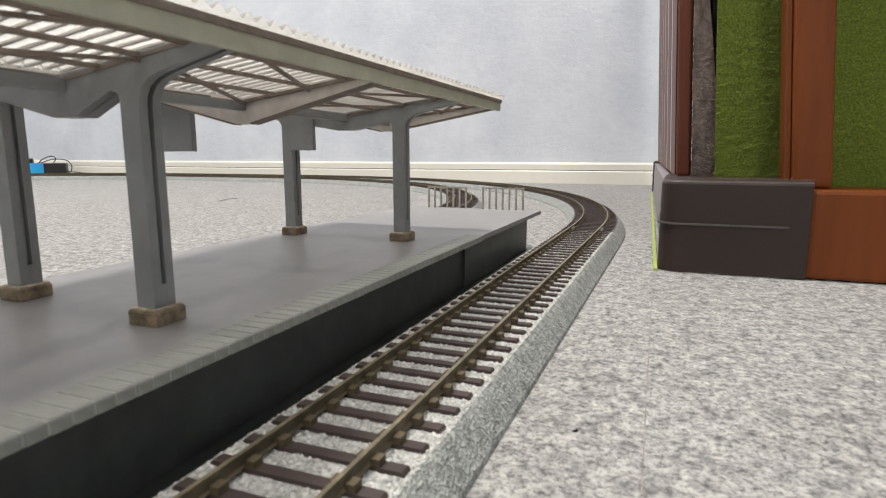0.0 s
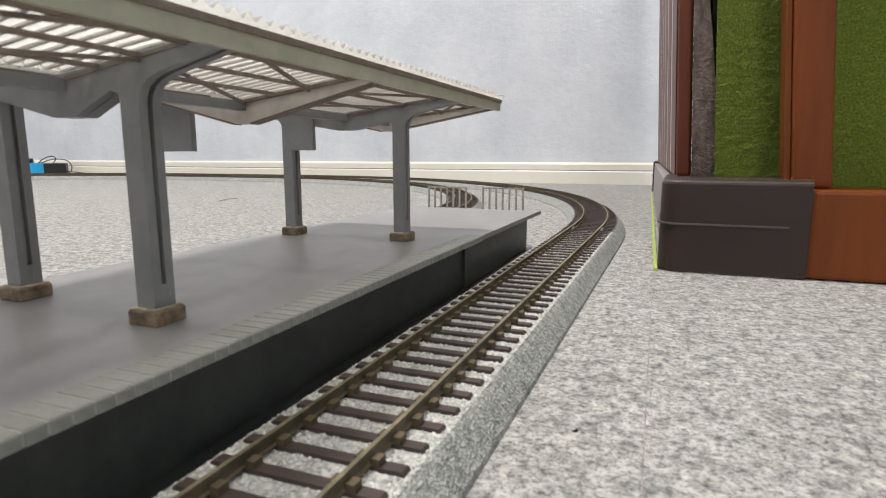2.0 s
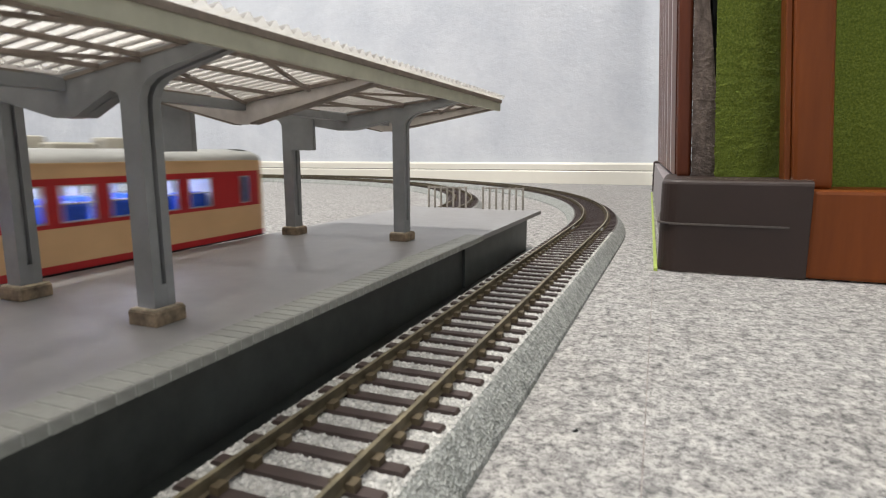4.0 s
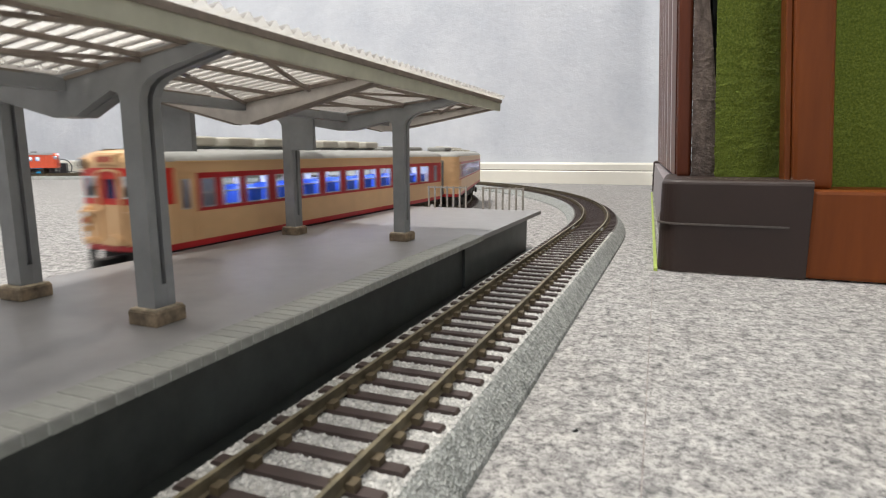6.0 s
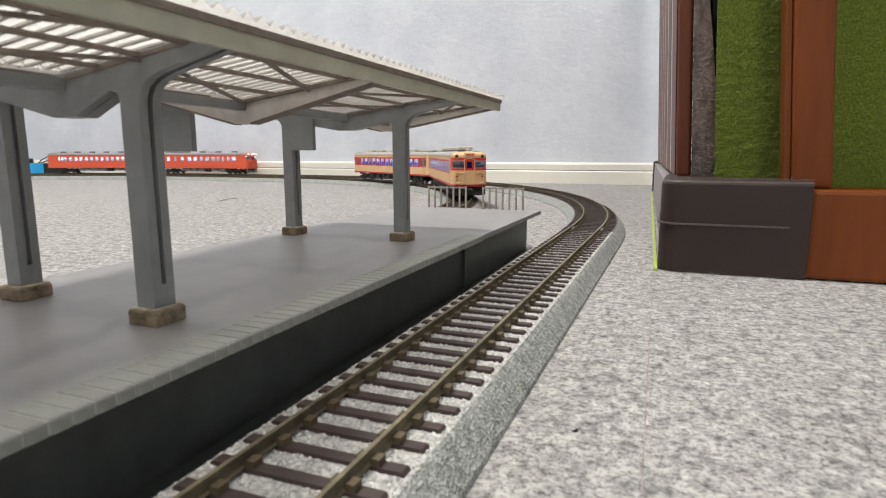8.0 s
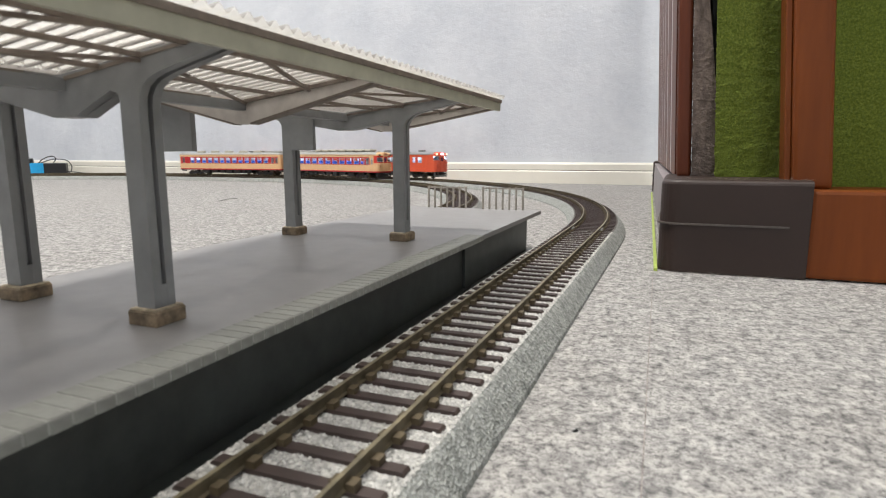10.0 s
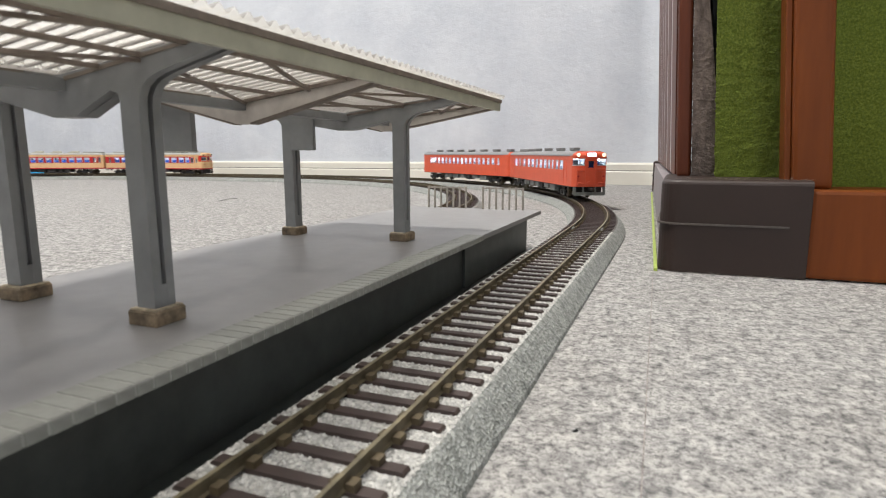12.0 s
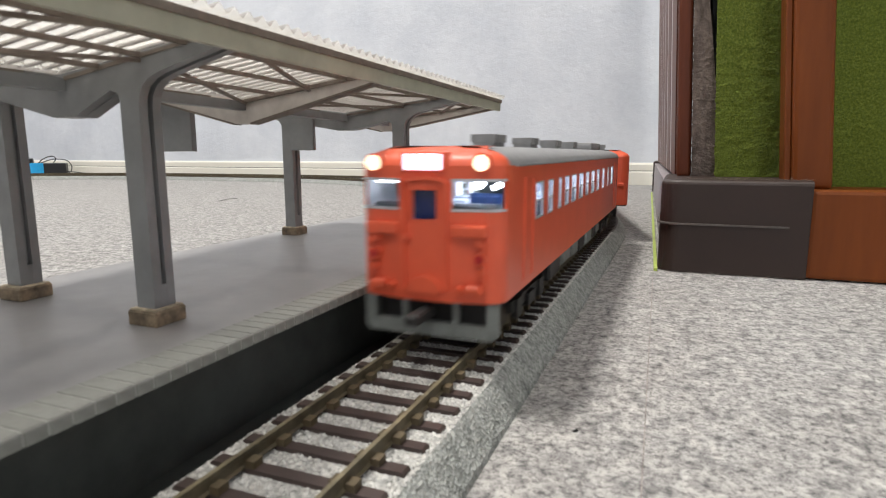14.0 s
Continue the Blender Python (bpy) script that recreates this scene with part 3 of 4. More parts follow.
def corner_guard(y0, y1, x_len, label, group):
    """A moulded guard round a corner of the frame, with a rim along its top."""
    g = thing("corner_guard", label, "corner guard", group=group)
    x0 = side_x((y0 + y1) / 2)
    r, rim = 0.0085, 0.0022
    plan = [(x0, y1), (x0, y0 + r)] + [(x0 + r - r * math.cos(a), y0 + r - r * math.sin(a)) for a in (math.pi / 2 * k / 8 for k in range(1, 8))] + [(x0 + r, y0), (x0 + x_len, y0), (x0 + x_len, y1)]
    mid = Vector((x0 + x_len / 2, (y0 + y1) / 2))

    def ring(bm, inset, z):
        out = []
        for x, y in plan:
            out.append(bm.verts.new((x + (inset if x < mid.x else 0) * (1 if y > y0 + 1e-6 else 0.3), y + (inset if y < mid.y else 0), z)))
        return out
    bm = bmesh.new()
    rings = [ring(bm, i, z) for i, z in ((0, 0.0004), (0, 0.0432 - rim), (0.0003, 0.0432 - rim * 0.55), (0.0010, 0.0432 - rim * 0.2), (rim, 0.0432))]
    n = len(plan)
    for a, b in zip(rings, rings[1:]):
        for i in range(n):
            bm.faces.new((a[i], a[(i + 1) % n], b[(i + 1) % n], b[i]))
    bm.faces.new(rings[-1])
    bm.faces.new(rings[0][::-1])
    bmesh.ops.recalc_face_normals(bm, faces=bm.faces[:])
    part("shell", bm, GUARD, g)
    bm = bmesh.new()
    line = [(x - 0.0004 if x < mid.x else x, y - 0.0004 if y < mid.y else y) for x, y in plan[:-2]] + [(x0 + x_len * 0.87, y0 - 0.0004)]
    for (xa, ya), (xb, yb) in zip(line, line[1:]):
        beam(bm, (xa, ya, 0.0229), (xb, yb, 0.0229), 0.0014, 0.0008)
    part("moulding_seam", bm, GUARD_EDGE, g, "worn paler moulding line")
    return g


def leaning(ob, x, z, degrees):
    """Lean a standing thing sideways while its foot stays flat."""
    slant = Matrix.Identity(4)
    slant[0][2] = -math.tan(radians(degrees))
    m = Matrix.Translation((x, 0, z)) @ slant @ Matrix.Translation((-x, 0, -z))
    for o in (ob, *ob.children_recursive):
        if o.data is not None:
            o.data.transform(m)
    return ob


def frame_stack():
    corner_guard(0.2915, 0.365, 0.0612, "dark brown plastic corner guard on a wooden frame", "corner guards")
    corner_guard(0.90, 0.965, 0.0595, "dark brown plastic corner guard far along the frame", "corner guards")
    f = thing("wooden_board", "red-brown varnished wooden board edge standing on the carpet", "wooden board")
    bm = boxed(0.1053, 0.62, 0.2930, 0.340, 0.0006, 0.0392, 0.0016)
    part("front_rail", bm, WOOD, f)
    # The side rail's grey holds a painted grazing reflection.
    bm = bmesh.new()
    prism(bm, [(side_x(0.366) + 0.001, 0.366), (side_x(0.366) + 0.045, 0.366), (side_x(0.899) + 0.045, 0.899), (side_x(0.899) + 0.001, 0.899)], "z", 0.0006, 0.0400)
    part("side_rail", bm, REFLECTION_GREY, f, "side of the frame, its grazing reflection put into the grey colour")
    post = thing("wooden_post", "red-brown varnished wooden post standing on the frame", "wooden post")
    bm = boxed(0.0986, 0.1145, 0.303, 0.323, 0.0388, 0.60, 0.0034, 4)
    part("post", bm, WOOD, post)
    bm = boxed(0.0958, 0.0985, 0.306, 0.320, 0.0390, 0.60, 0.0005, 1)
    part("fillet", bm, WOOD, post)
    leaning(post, 0.105, 0.041, 3.9)
    rack = thing("slatted_rack", "dark brown slatted wooden rack standing on the frame", "slatted rack")
    bm = boxed(0.0500, 0.0574, 0.338, 0.352, 0.0425, 0.62, 0.0028, 4)
    part("corner_post", bm, DARK_WOOD, rack, "dark rounded corner post")
    for k in range(7):
        y = 0.362 + 0.085 * k
        x = 0.0500 - 0.0455 * (y - 0.345)
        bm = bmesh.new()
        prism(bm, [(x, y), (x + 0.006, y), (x + 0.006 - 0.0455 * 0.060, y + 0.060), (x - 0.0455 * 0.060, y + 0.060)], "z", 0.0425, 0.60)
        part("slat", bm, DARK_WOOD, rack)
        # Added strip: light on the slat's edge, drawn as a pale piece.
        bm = bmesh.new()
        xa, ya = x - 0.0455 * 0.0605 + 0.0002, y + 0.0605
        prism(bm, [(xa, ya), (xa + 0.005, ya), (xa + 0.005 - 0.0455 * 0.024, ya + 0.024), (xa - 0.0455 * 0.024, ya + 0.024)], "z", 0.0425, 0.60)
        part("pale_strip", bm, LIT_EDGE, rack, "added pale strip between slats, drawing their lit edges")
    leaning(rack, 0.053, 0.0425, 2.5)

    # mats that stand upright in the frame
    def upright_mat(name, x0, x1, y0, y1, material, label, bumps, lean, narrow=0.0, foot=0.0428):
        bm = bmesh.new()
        nx, nz = max(2, int((x1 - x0) / 0.0010)), 300
        rng = random.Random(5)
        top = 0.3

        def right(j):
            return x1 - narrow * max(0.0, j / nz - 0.12)
        front = [[bm.verts.new((x0 + (right(j) - x0) * i / nx + (rng.uniform(-bumps, bumps) if i == 0 else 0), y0 + rng.uniform(-bumps, bumps), foot + top * j / nz)) for i in range(nx + 1)] for j in range(nz + 1)]
        for j in range(nz):
            for i in range(nx):
                bm.faces.new((front[j][i], front[j][i + 1], front[j + 1][i + 1], front[j + 1][i])).smooth = True
        prism(bm, [(x0 + bumps, foot), (right(0), foot), (right(nz * 0.12), foot + top * 0.12), (right(nz), foot + top), (x0 + bumps, foot + top)], "y", y0 + bumps + 0.0002, y1)
        return leaning(tagged(link(name, bm, material), label, "mat"), x0, foot, lean)
    upright_mat("turf_mat", 0.0682, 0.1000, 0.330, 0.337, TURF, "green artificial turf mat standing upright in the frame", 0.0004, 2.9)
    upright_mat("turf_mat", 0.1150, 0.34, 0.3290, 0.337, TURF, "green artificial turf mat behind the wooden post", 0.0004, 3.9, 0.0, 0.0390)
    upright_mat("felt_board", 0.0574, 0.0692, 0.3355, 0.344, FELT, "grey-brown fibrous felt board standing on edge", 0.0003, 2.6, 0.026)
    # Added black block: the dark of the gap between felt and turf.
    bm = bmesh.new()
    box(bm, 0.0600, 0.0760, 0.346, 0.40, 0.0425, 0.35)
    leaning(tagged(link("dark_panel", bm, BLACK), "black block added behind the turf mat as the shade in the gap", "panel"), 0.06, 0.0425, 2.6)
    bm = bmesh.new()
    beam(bm, (side_x(0.300) - 0.0016, 0.290, 0.0008), (side_x(0.86) - 0.0016, 0.86, 0.0008), 0.0016, 0.0014)
    tagged(link("floor_tape", bm, TAPE), "yellow-green strip along the base of the frame", "tape")


frame_stack()


# ---- power box and leads by the far wall ----
def power_box():
    b = thing("controller_box", "black and blue controller box with leads on the carpet", "controller", Matrix.Translation((-1.418, 1.015, 0)) @ Matrix.Rotation(radians(50), 4, "Z"))
    bm = boxed(-0.048, 0.044, -0.03, 0.03, 0.0, 0.032, 0.002)
    part("case", bm, BLACK, b)
    bm = boxed(-0.048, -0.003, -0.034, -0.0305, 0.004, 0.033, 0.001)
    part("front_panel", bm, BLUE, b, "bright blue panel")
    bm = boxed(-0.040, -0.026, -0.012, 0.012, 0.030, 0.044, 0.003)
    part("knob", bm, BLACK, b)
    cable("lead", [(-0.02, 0, 0.028), (0.0, -0.005, 0.045), (0.02, 0, 0.046), (0.012, 0, 0.028)], 0.0012, BLACK, b)
    cable("lead", [(-0.02, 0.01, 0.03), (0.025, 0.01, 0.042), (0.052, 0.0, 0.030), (0.050, 0.0, 0.010), (0.035, -0.01, 0.004)], 0.0012, BLACK, b)
    cable("lead", [(0.036, -0.01, 0.012), (0.07, -0.01, 0.008), (0.100, -0.005, 0.0025), (0.12, 0.0, 0.0015)], 0.0012, BLACK, b)


power_box()


def lint(name, points, r, label):
    tagged(cable(name, points, r, BLACK), label, "lint")


lint("thread", [(-0.445, 0.540, 0.0004), (-0.449, 0.562, 0.0012), (-0.4533, 0.582, 0.0004)], 0.00025, "dark stray thread on the carpet")
lint("fibre", [(0.0462, 0.2905, 0.0006), (0.0457, 0.2900, 0.0040), (0.0468, 0.2896, 0.0075), (0.0478, 0.2893, 0.0098)], 0.00010, "curled pale fibre at the foot of the corner guard")


def dust_fibres():
    """Short curled fibres that gather where the frame meets the carpet and on its ledge."""
    rng = random.Random(23)
    bm = bmesh.new()
    for k in range(150):
        ledge = k % 3 == 0
        p = Vector((rng.uniform(0.050, 0.106), 0.2945 + rng.uniform(0, 0.006), 0.0434)) if ledge else Vector((rng.uniform(0.047, 0.20), 0.2905 - rng.uniform(0, 0.0015), 0.0004))
        turn = rng.uniform(0, 6.28)
        for q in range(4):
            turn += rng.uniform(-1.2, 1.2)
            e = p + Vector((math.cos(turn), 0.35 * math.sin(turn), rng.uniform(-0.25, 0.6))) * rng.uniform(0.0003, 0.0008)
            e.z = max(e.z, 0.0003)
            beam(bm, p, e, 0.00007, 0.00007)
            p = e
    tagged(link("dust", bm, DUST), "pale dust fibres along the foot of the frame", "dust", kind="stuff")


dust_fibres()
speck = bmesh.new()
beam(speck, (0.0340, 0.1122, 0.0003), (0.0349, 0.1128, 0.0004), 0.0004, 0.0003)
beam(speck, (0.0345, 0.1134, 0.0003), (0.0347, 0.1126, 0.0005), 0.0003, 0.0003)
tagged(link("lint_speck", speck, BLACK), "tiny dark speck of lint on the carpet", "lint")


# ---- the trains ----
CAR_L, CAR_W = 0.2550, 0.0173
CAR_PITCH = {"red": 0.2610, "cream": 0.2640}


def car_body(thing_ob, rows, colour_of, openings, roof_rows, roof_material, mats, r=0.0050, bow=0.0016, cab=True, cuts=()):
    """A thin shell lofted round the plan. openings: (face, a0, a1, z0, z1); face is right, left, front or back."""
    L, w = CAR_L / 2, CAR_W
    xs = {-L + r, L - r, *cuts}
    ys = {-w + r, w - r}
    zs = set(rows)
    for face, a0, a1, z0, z1 in openings:
        if face in ("right", "left"):
            xs.update((a0, a1))
        else:
            ys.update(a for a in (a0, a1) if abs(a) < w - r)
        zs.update((z0, z1))
    xs, ys, zs = sorted(xs), sorted(ys), sorted(zs)

    def bowed(y):
        return bow * (1 - (y / (w - r)) ** 2)
    loop = []
    for x in xs:
        loop.append((Vector((x, -w, 0)), Vector((0, -1, 0)), ("right", x)))
    for k in range(1, 5):
        a = -math.pi / 2 + math.pi / 2 * k / 5
        loop.append((Vector((L - r + r * math.cos(a), -w + r + r * math.sin(a), 0)), Vector((math.cos(a), math.sin(a), 0)), ("front", -w + r + r * math.sin(a))))
    for y in ys:
        loop.append((Vector((L + bowed(y), y, 0)), Vector((1, 0, 0)), ("front", y)))
    for k in range(1, 5):
        a = math.pi / 2 * k / 5
        loop.append((Vector((L - r + r * math.cos(a), w - r + r * math.sin(a), 0)), Vector((math.cos(a), math.sin(a), 0)), ("front", w - r + r * math.sin(a))))
    for x in reversed(xs):
        loop.append((Vector((x, w, 0)), Vector((0, 1, 0)), ("left", x)))
    for k in range(1, 5):
        a = math.pi / 2 + math.pi / 2 * k / 5
        loop.append((Vector((-L + r + r * math.cos(a), w - r + r * math.sin(a), 0)), Vector((math.cos(a), math.sin(a), 0)), ("back", w - r + r * math.sin(a))))
    for y in reversed(ys):
        loop.append((Vector((-L, y, 0)), Vector((-1, 0, 0)), ("back", y)))
    for k in range(1, 5):
        a = math.pi + math.pi / 2 * k / 5
        loop.append((Vector((-L + r + r * math.cos(a), -w + r + r * math.sin(a), 0)), Vector((math.cos(a), math.sin(a), 0)), ("back", -w + r + r * math.sin(a))))
    n = len(loop)

    def open_at(i, z):
        fa, a = loop[i][2]
        fb, b = loop[(i + 1) % n][2]
        mid = (a + b) / 2 if fa == fb else (a if fb in ("right", "left") else b)
        f = fa if fa == fb else (fb if fa in ("right", "left") else fa)
        for face, a0, a1, z0, z1 in openings:
            if face == f and a0 < mid < a1 and z0 < z < z1:
                return True
        return False

    def shell(keep, zlist, inset, thick, material_of, name, material, inset_at=None, smooth=False):
        bm = bmesh.new()
        rings = []
        for z in zlist:
            o = inset + (inset_at(z) if inset_at else 0)
            rings.append([bm.verts.new((p - q * o) + Vector((0, 0, z))) for p, q, _ in loop])
        for j in range(len(zlist) - 1):
            zm = (zlist[j] + zlist[j + 1]) / 2
            for i in range(n):
                if keep(i, zm):
                    f = bm.faces.new((rings[j][i], rings[j][(i + 1) % n], rings[j + 1][(i + 1) % n], rings[j + 1][i]))
                    a, b = loop[i][2], loop[(i + 1) % n][2]
                    f.material_index = material_of(zm, a[0], (a[1] + b[1]) / 2 if a[0] == b[0] else a[1])
        if inset_at:
            bm.faces.new(rings[-1])
        bmesh.ops.delete(bm, geom=[v for v in bm.verts if not v.link_faces], context="VERTS")
        if thick:
            bmesh.ops.solidify(bm, geom=bm.faces[:], thickness=thick)
        return part(name, bm, material, thing_ob, smooth=smooth)
    shell(lambda i, z: not open_at(i, z), zs, 0, 0.0006, colour_of, "body", mats)
    shell(lambda i, z: not open_at(i, z), zs, 0.0009, 0, lambda z, f, a: 0, "inner_lining", INSIDE)
    top = zs[-1]
    high = roof_rows
    rz = [top + high * v for v in (0, 0.25, 0.48, 0.68, 0.84, 0.95, 1.0)]

    def dome(z):
        v = min(1.0, (z - top) / high)
        return 0.0110 * (1 - math.sqrt(max(0.0, 1 - v * v)))
    shell(lambda i, z: True, rz, 0, 0, lambda z, f, a: 1 if f == "front" and cab else 0, "roof", roof_material, dome, True)
    # panes
    for face, a0, a1, z0, z1 in openings:
        if face in ("right", "left"):
            s = -1 if face == "right" else 1
            bm = bmesh.new()
            box(bm, a0, a1, min(s * (w - 0.0008), s * (w - 0.0005)), max(s * (w - 0.0008), s * (w - 0.0005)), z0, z1)
            pane = part("window_pane", bm, GLASS, thing_ob)
            pane.visible_shadow = False
            bm = bmesh.new()
            y0, y1 = sorted((s * (w - 0.0005), s * (w + 0.0002)))
            t = 0.00045
            for q in ((a0, a1, z0, z0 + t), (a0, a1, z1 - t, z1), (a0, a0 + t, z0 + t, z1 - t), (a1 - t, a1, z0 + t, z1 - t)):
                box(bm, q[0], q[1], y0, y1, q[2], q[3])
            if z1 - z0 > 0.006 and a1 - a0 > 0.006:
                box(bm, a0 + t, a1 - t, y0, y1, (z0 + z1) / 2 - 0.0002, (z0 + z1) / 2 + 0.0002)
            part("frame", bm, SILVER, pane)
    fz = [z for z in zs]
    for face in ("front", "back"):
        if any(o[0] == face for o in openings):
            g = shell(lambda i, z: loop[i][2][0] == face and open_at(i, z), fz, 0.0005, 0, lambda z, f, a: 0, "cab_window", GLASS)
            g.visible_shadow = False
            span = [o for o in openings if o[0] == face and abs(o[1] + o[2]) > 0.002]
            for z in (span[0][3], span[0][4]):
                shell(lambda i, zz: loop[i][2][0] == face and open_at(i, (span[0][3] + span[0][4]) / 2) and abs(loop[i][2][1]) > 0.004, [z - 0.0003, z + 0.0003], -0.0002, 0.0003, lambda q, f, a: 0, "cab_window_frame", SILVER)


def bogie_mesh():
    bm = bmesh.new()
    for s in (-1, 1):
        y0, y1 = sorted((s * 0.0120, s * 0.0138))
        box(bm, -0.0185, 0.0185, y0, y1, 0.0048, 0.0078)
        for k in (-1, 1):
            box(bm, k * 0.0131 - 0.0028, k * 0.0131 + 0.0028, *sorted((s * 0.0128, s * 0.0146)), 0.0030, 0.0080)
        box(bm, -0.004, 0.004, *sorted((s * 0.0128, s * 0.0148)), 0.0036, 0.0070)
    box(bm, -0.0045, 0.0045, -0.0118, 0.0118, 0.0045, 0.0105)
    return bm


def car(name, label, colours, cab_at_front, group):
    """A diesel railcar model. Local x runs forward, z from the rail top."""
    c = thing(name, label, "model railcar", group=group)
    red = colours == "red"
    L = CAR_L / 2
    w0, w1 = (0.0280, 0.0376) if red else (0.0259, 0.0363)
    cuts = ()
    if red and cab_at_front:
        ends = ((30.3, 39.4), (45.6, 52.3), (61.0, 65.7), (72.3, 79.4), (85.0, 94.2), (101.5, 110.8), (118.2, 126.1), (134.5, 143.5), (151.8, 159.9), (172.2, 179.9), (194.9, 199.5), (211.3, 220.2))
        spans = [(L - b / 1000, (b - a) / 1000) for a, b in ends]
    elif red:
        spans = [(-0.1000, 0.0046), (-0.0925, 0.0046)] + [(-0.0860 + 0.0122 * k, 0.0060) for k in range(15)] + [(0.0990, 0.0040)]
    elif cab_at_front:
        # from the cab: a tall door pane, a dark narrow pane, a short one, then ten wide ones
        ends = [(12.0, 15.5), (21.0, 27.5), (31.5, 41.0)] + [(44.4 + 18.8 * k, 57.8 + 18.8 * k) for k in range(10)] + [(237.0, 242.0)]
        spans = [(L - b / 1000, (b - a) / 1000) for a, b in ends]
        cuts = (-L + 0.0050, L - 0.0090, L - 0.0190)
    else:
        ends = [(5.6, 10.5), (15.5, 21.0)] + [(28.5 + 15.4 * k, 38.9 + 15.4 * k) for k in range(13)] + [(239.0, 244.0)]
        spans = [(-L + a / 1000, (b - a) / 1000) for a, b in ends]
        cuts = (-L + 0.0050, L - 0.0050)
    openings = []
    for x, l in spans:
        for f in ("right", "left"):
            openings.append((f, x, x + l, w0, w1))
    if cab_at_front:
        if red:
            openings += [("front", -0.0168, -0.0062, 0.0328, 0.0392), ("front", 0.0062, 0.0168, 0.0328, 0.0392), ("front", -0.0028, 0.0028, 0.0305, 0.0372)]
        else:
            openings += [("front", -0.0165, -0.0052, 0.0305, 0.0372), ("front", 0.0052, 0.0165, 0.0305, 0.0372), ("front", -0.0026, 0.0026, 0.0300, 0.0368)]
    if red:
        rows, mats = [0.0125, 0.0422], [RED]
        colour_of = lambda z, f, a: 0
        roof_m = [ROOF_GREY, RED]
    else:
        rows, mats = [0.0125, 0.0146, 0.0247, 0.0281, 0.0382, 0.0402, 0.0422], [CREAM, CRIMSON, SCARLET]

        def colour_of(z, f, a):
            """Crimson sill and window band on the sides, a brighter band round the cab, cream ends."""
            if z < 0.0146:
                return 1
            if cab_at_front and (f == "front" or (f in ("right", "left") and a > L - 0.0090)):
                return 2 if 0.0281 < z < 0.0402 else 0
            if cab_at_front and f == "back" and abs(a) > CAR_W - 0.0040:
                return 1 if 0.0247 < z < 0.0382 else 0
            start, stop = -L + 0.0050, (L - 0.0190 if cab_at_front else L - 0.0050)
            return 1 if f in ("right", "left") and start < a < stop and 0.0247 < z < 0.0382 else 0
        roof_m = [CREAM_ROOF, CREAM]
    car_body(c, rows, colour_of, openings, 0.0043, roof_m, mats, cab=cab_at_front or red, cuts=cuts)
    # floor, seats, lamps inside
    bm = bmesh.new()
    box(bm, -L + 0.002, L - 0.002, -0.0163, 0.0163, 0.0118, 0.0136)
    part("floor_pan", bm, UNDER, c)
    bm = bmesh.new()
    box(bm, (-L + 0.004 if red else -L + 0.026), (L - 0.028 if red else L - 0.031), -0.0040, 0.0040, 0.0402, 0.0408)
    part("interior_lamp", bm, CABIN_LAMP if red else SALOON_LAMP, c, "bright bluish interior lamp strip")
    bm = bmesh.new()
    box(bm, -L + 0.003, L - 0.003, -0.0163, 0.0163, 0.0412, 0.0416)
    part("inner_ceiling", bm, INSIDE, c)
    for x in (-L + 0.0145, L - 0.0270) if red else (-L + 0.0240, L - 0.0294):
        bm = bmesh.new()
        box(bm, x - 0.0004, x + 0.0004, -0.0162, -0.0035, 0.0138, 0.0400)
        box(bm, x - 0.0004, x + 0.0004, 0.0035, 0.0162, 0.0138, 0.0400)
        part("bulkhead", bm, CAB_GREY if x > 0 and cab_at_front and red else INSIDE, c)
    first = None
    seat_x = [-0.085 + 0.0152 * k for k in range(12)] if red else [(L - 0.0535 - 0.0188 * k) if cab_at_front else (-L + 0.0350 + 0.0154 * k) for k in range(10 if cab_at_front else 13)]
    for x in seat_x:
        for s in (-1, 1):
            if first is None:
                half = 0.0036 if red else 0.0040
                bm = boxed(-half, half, -0.0050, 0.0050, 0.0138, 0.0318 if red else 0.0312, 0.0012, 2)
                first = part("seat", bm, PALE_SEAT if red else SEAT, c)
                first.location = (x, s * 0.0100, 0)
            else:
                again(first, Matrix.Translation((x, s * 0.0100, 0)))
    if not red:
        # added boxes that block view and light through the end panes
        for x in (-L + 0.0030, L - 0.0288) if cab_at_front else (-L + 0.0110, L - 0.0200):
            bm = bmesh.new()
            box(bm, x, x + 0.0085 if x < 0 else x + 0.0180, -0.0045, 0.0045, 0.0138, 0.0400)
            part("vestibule", bm, PALE_SEAT, c)
    # passenger doors stand a little proud in their frames
    for x0 in ((-0.1105, L - 0.0275) if cab_at_front else (-0.1105, 0.0965)) if red else ((L - 0.0180,) if cab_at_front else (-L + 0.0050,)):
        for s in (-1, 1):
            ya, yb = sorted((s * CAR_W, s * (CAR_W + 0.0003)))
            bm = bmesh.new()
            w = 0.0092
            for q in ((x0, x0 + 0.0006, 0.0146, 0.0392), (x0 + w - 0.0006, x0 + w, 0.0146, 0.0392), (x0 + 0.0006, x0 + w - 0.0006, 0.0386, 0.0392)):
                box(bm, q[0], q[1], ya, yb, q[2], q[3])
            part("door_frame", bm, RED if red else CREAM, c)
    bm = bmesh.new()
    for s in (-1, 1):
        ya, yb = sorted((s * CAR_W, s * (CAR_W + 0.0005)))
        box(bm, -L + 0.006, L - 0.010, ya, yb, 0.0419, 0.0424)
    part("rain_gutter", bm, ROOF_GREY if red else CREAM, c)
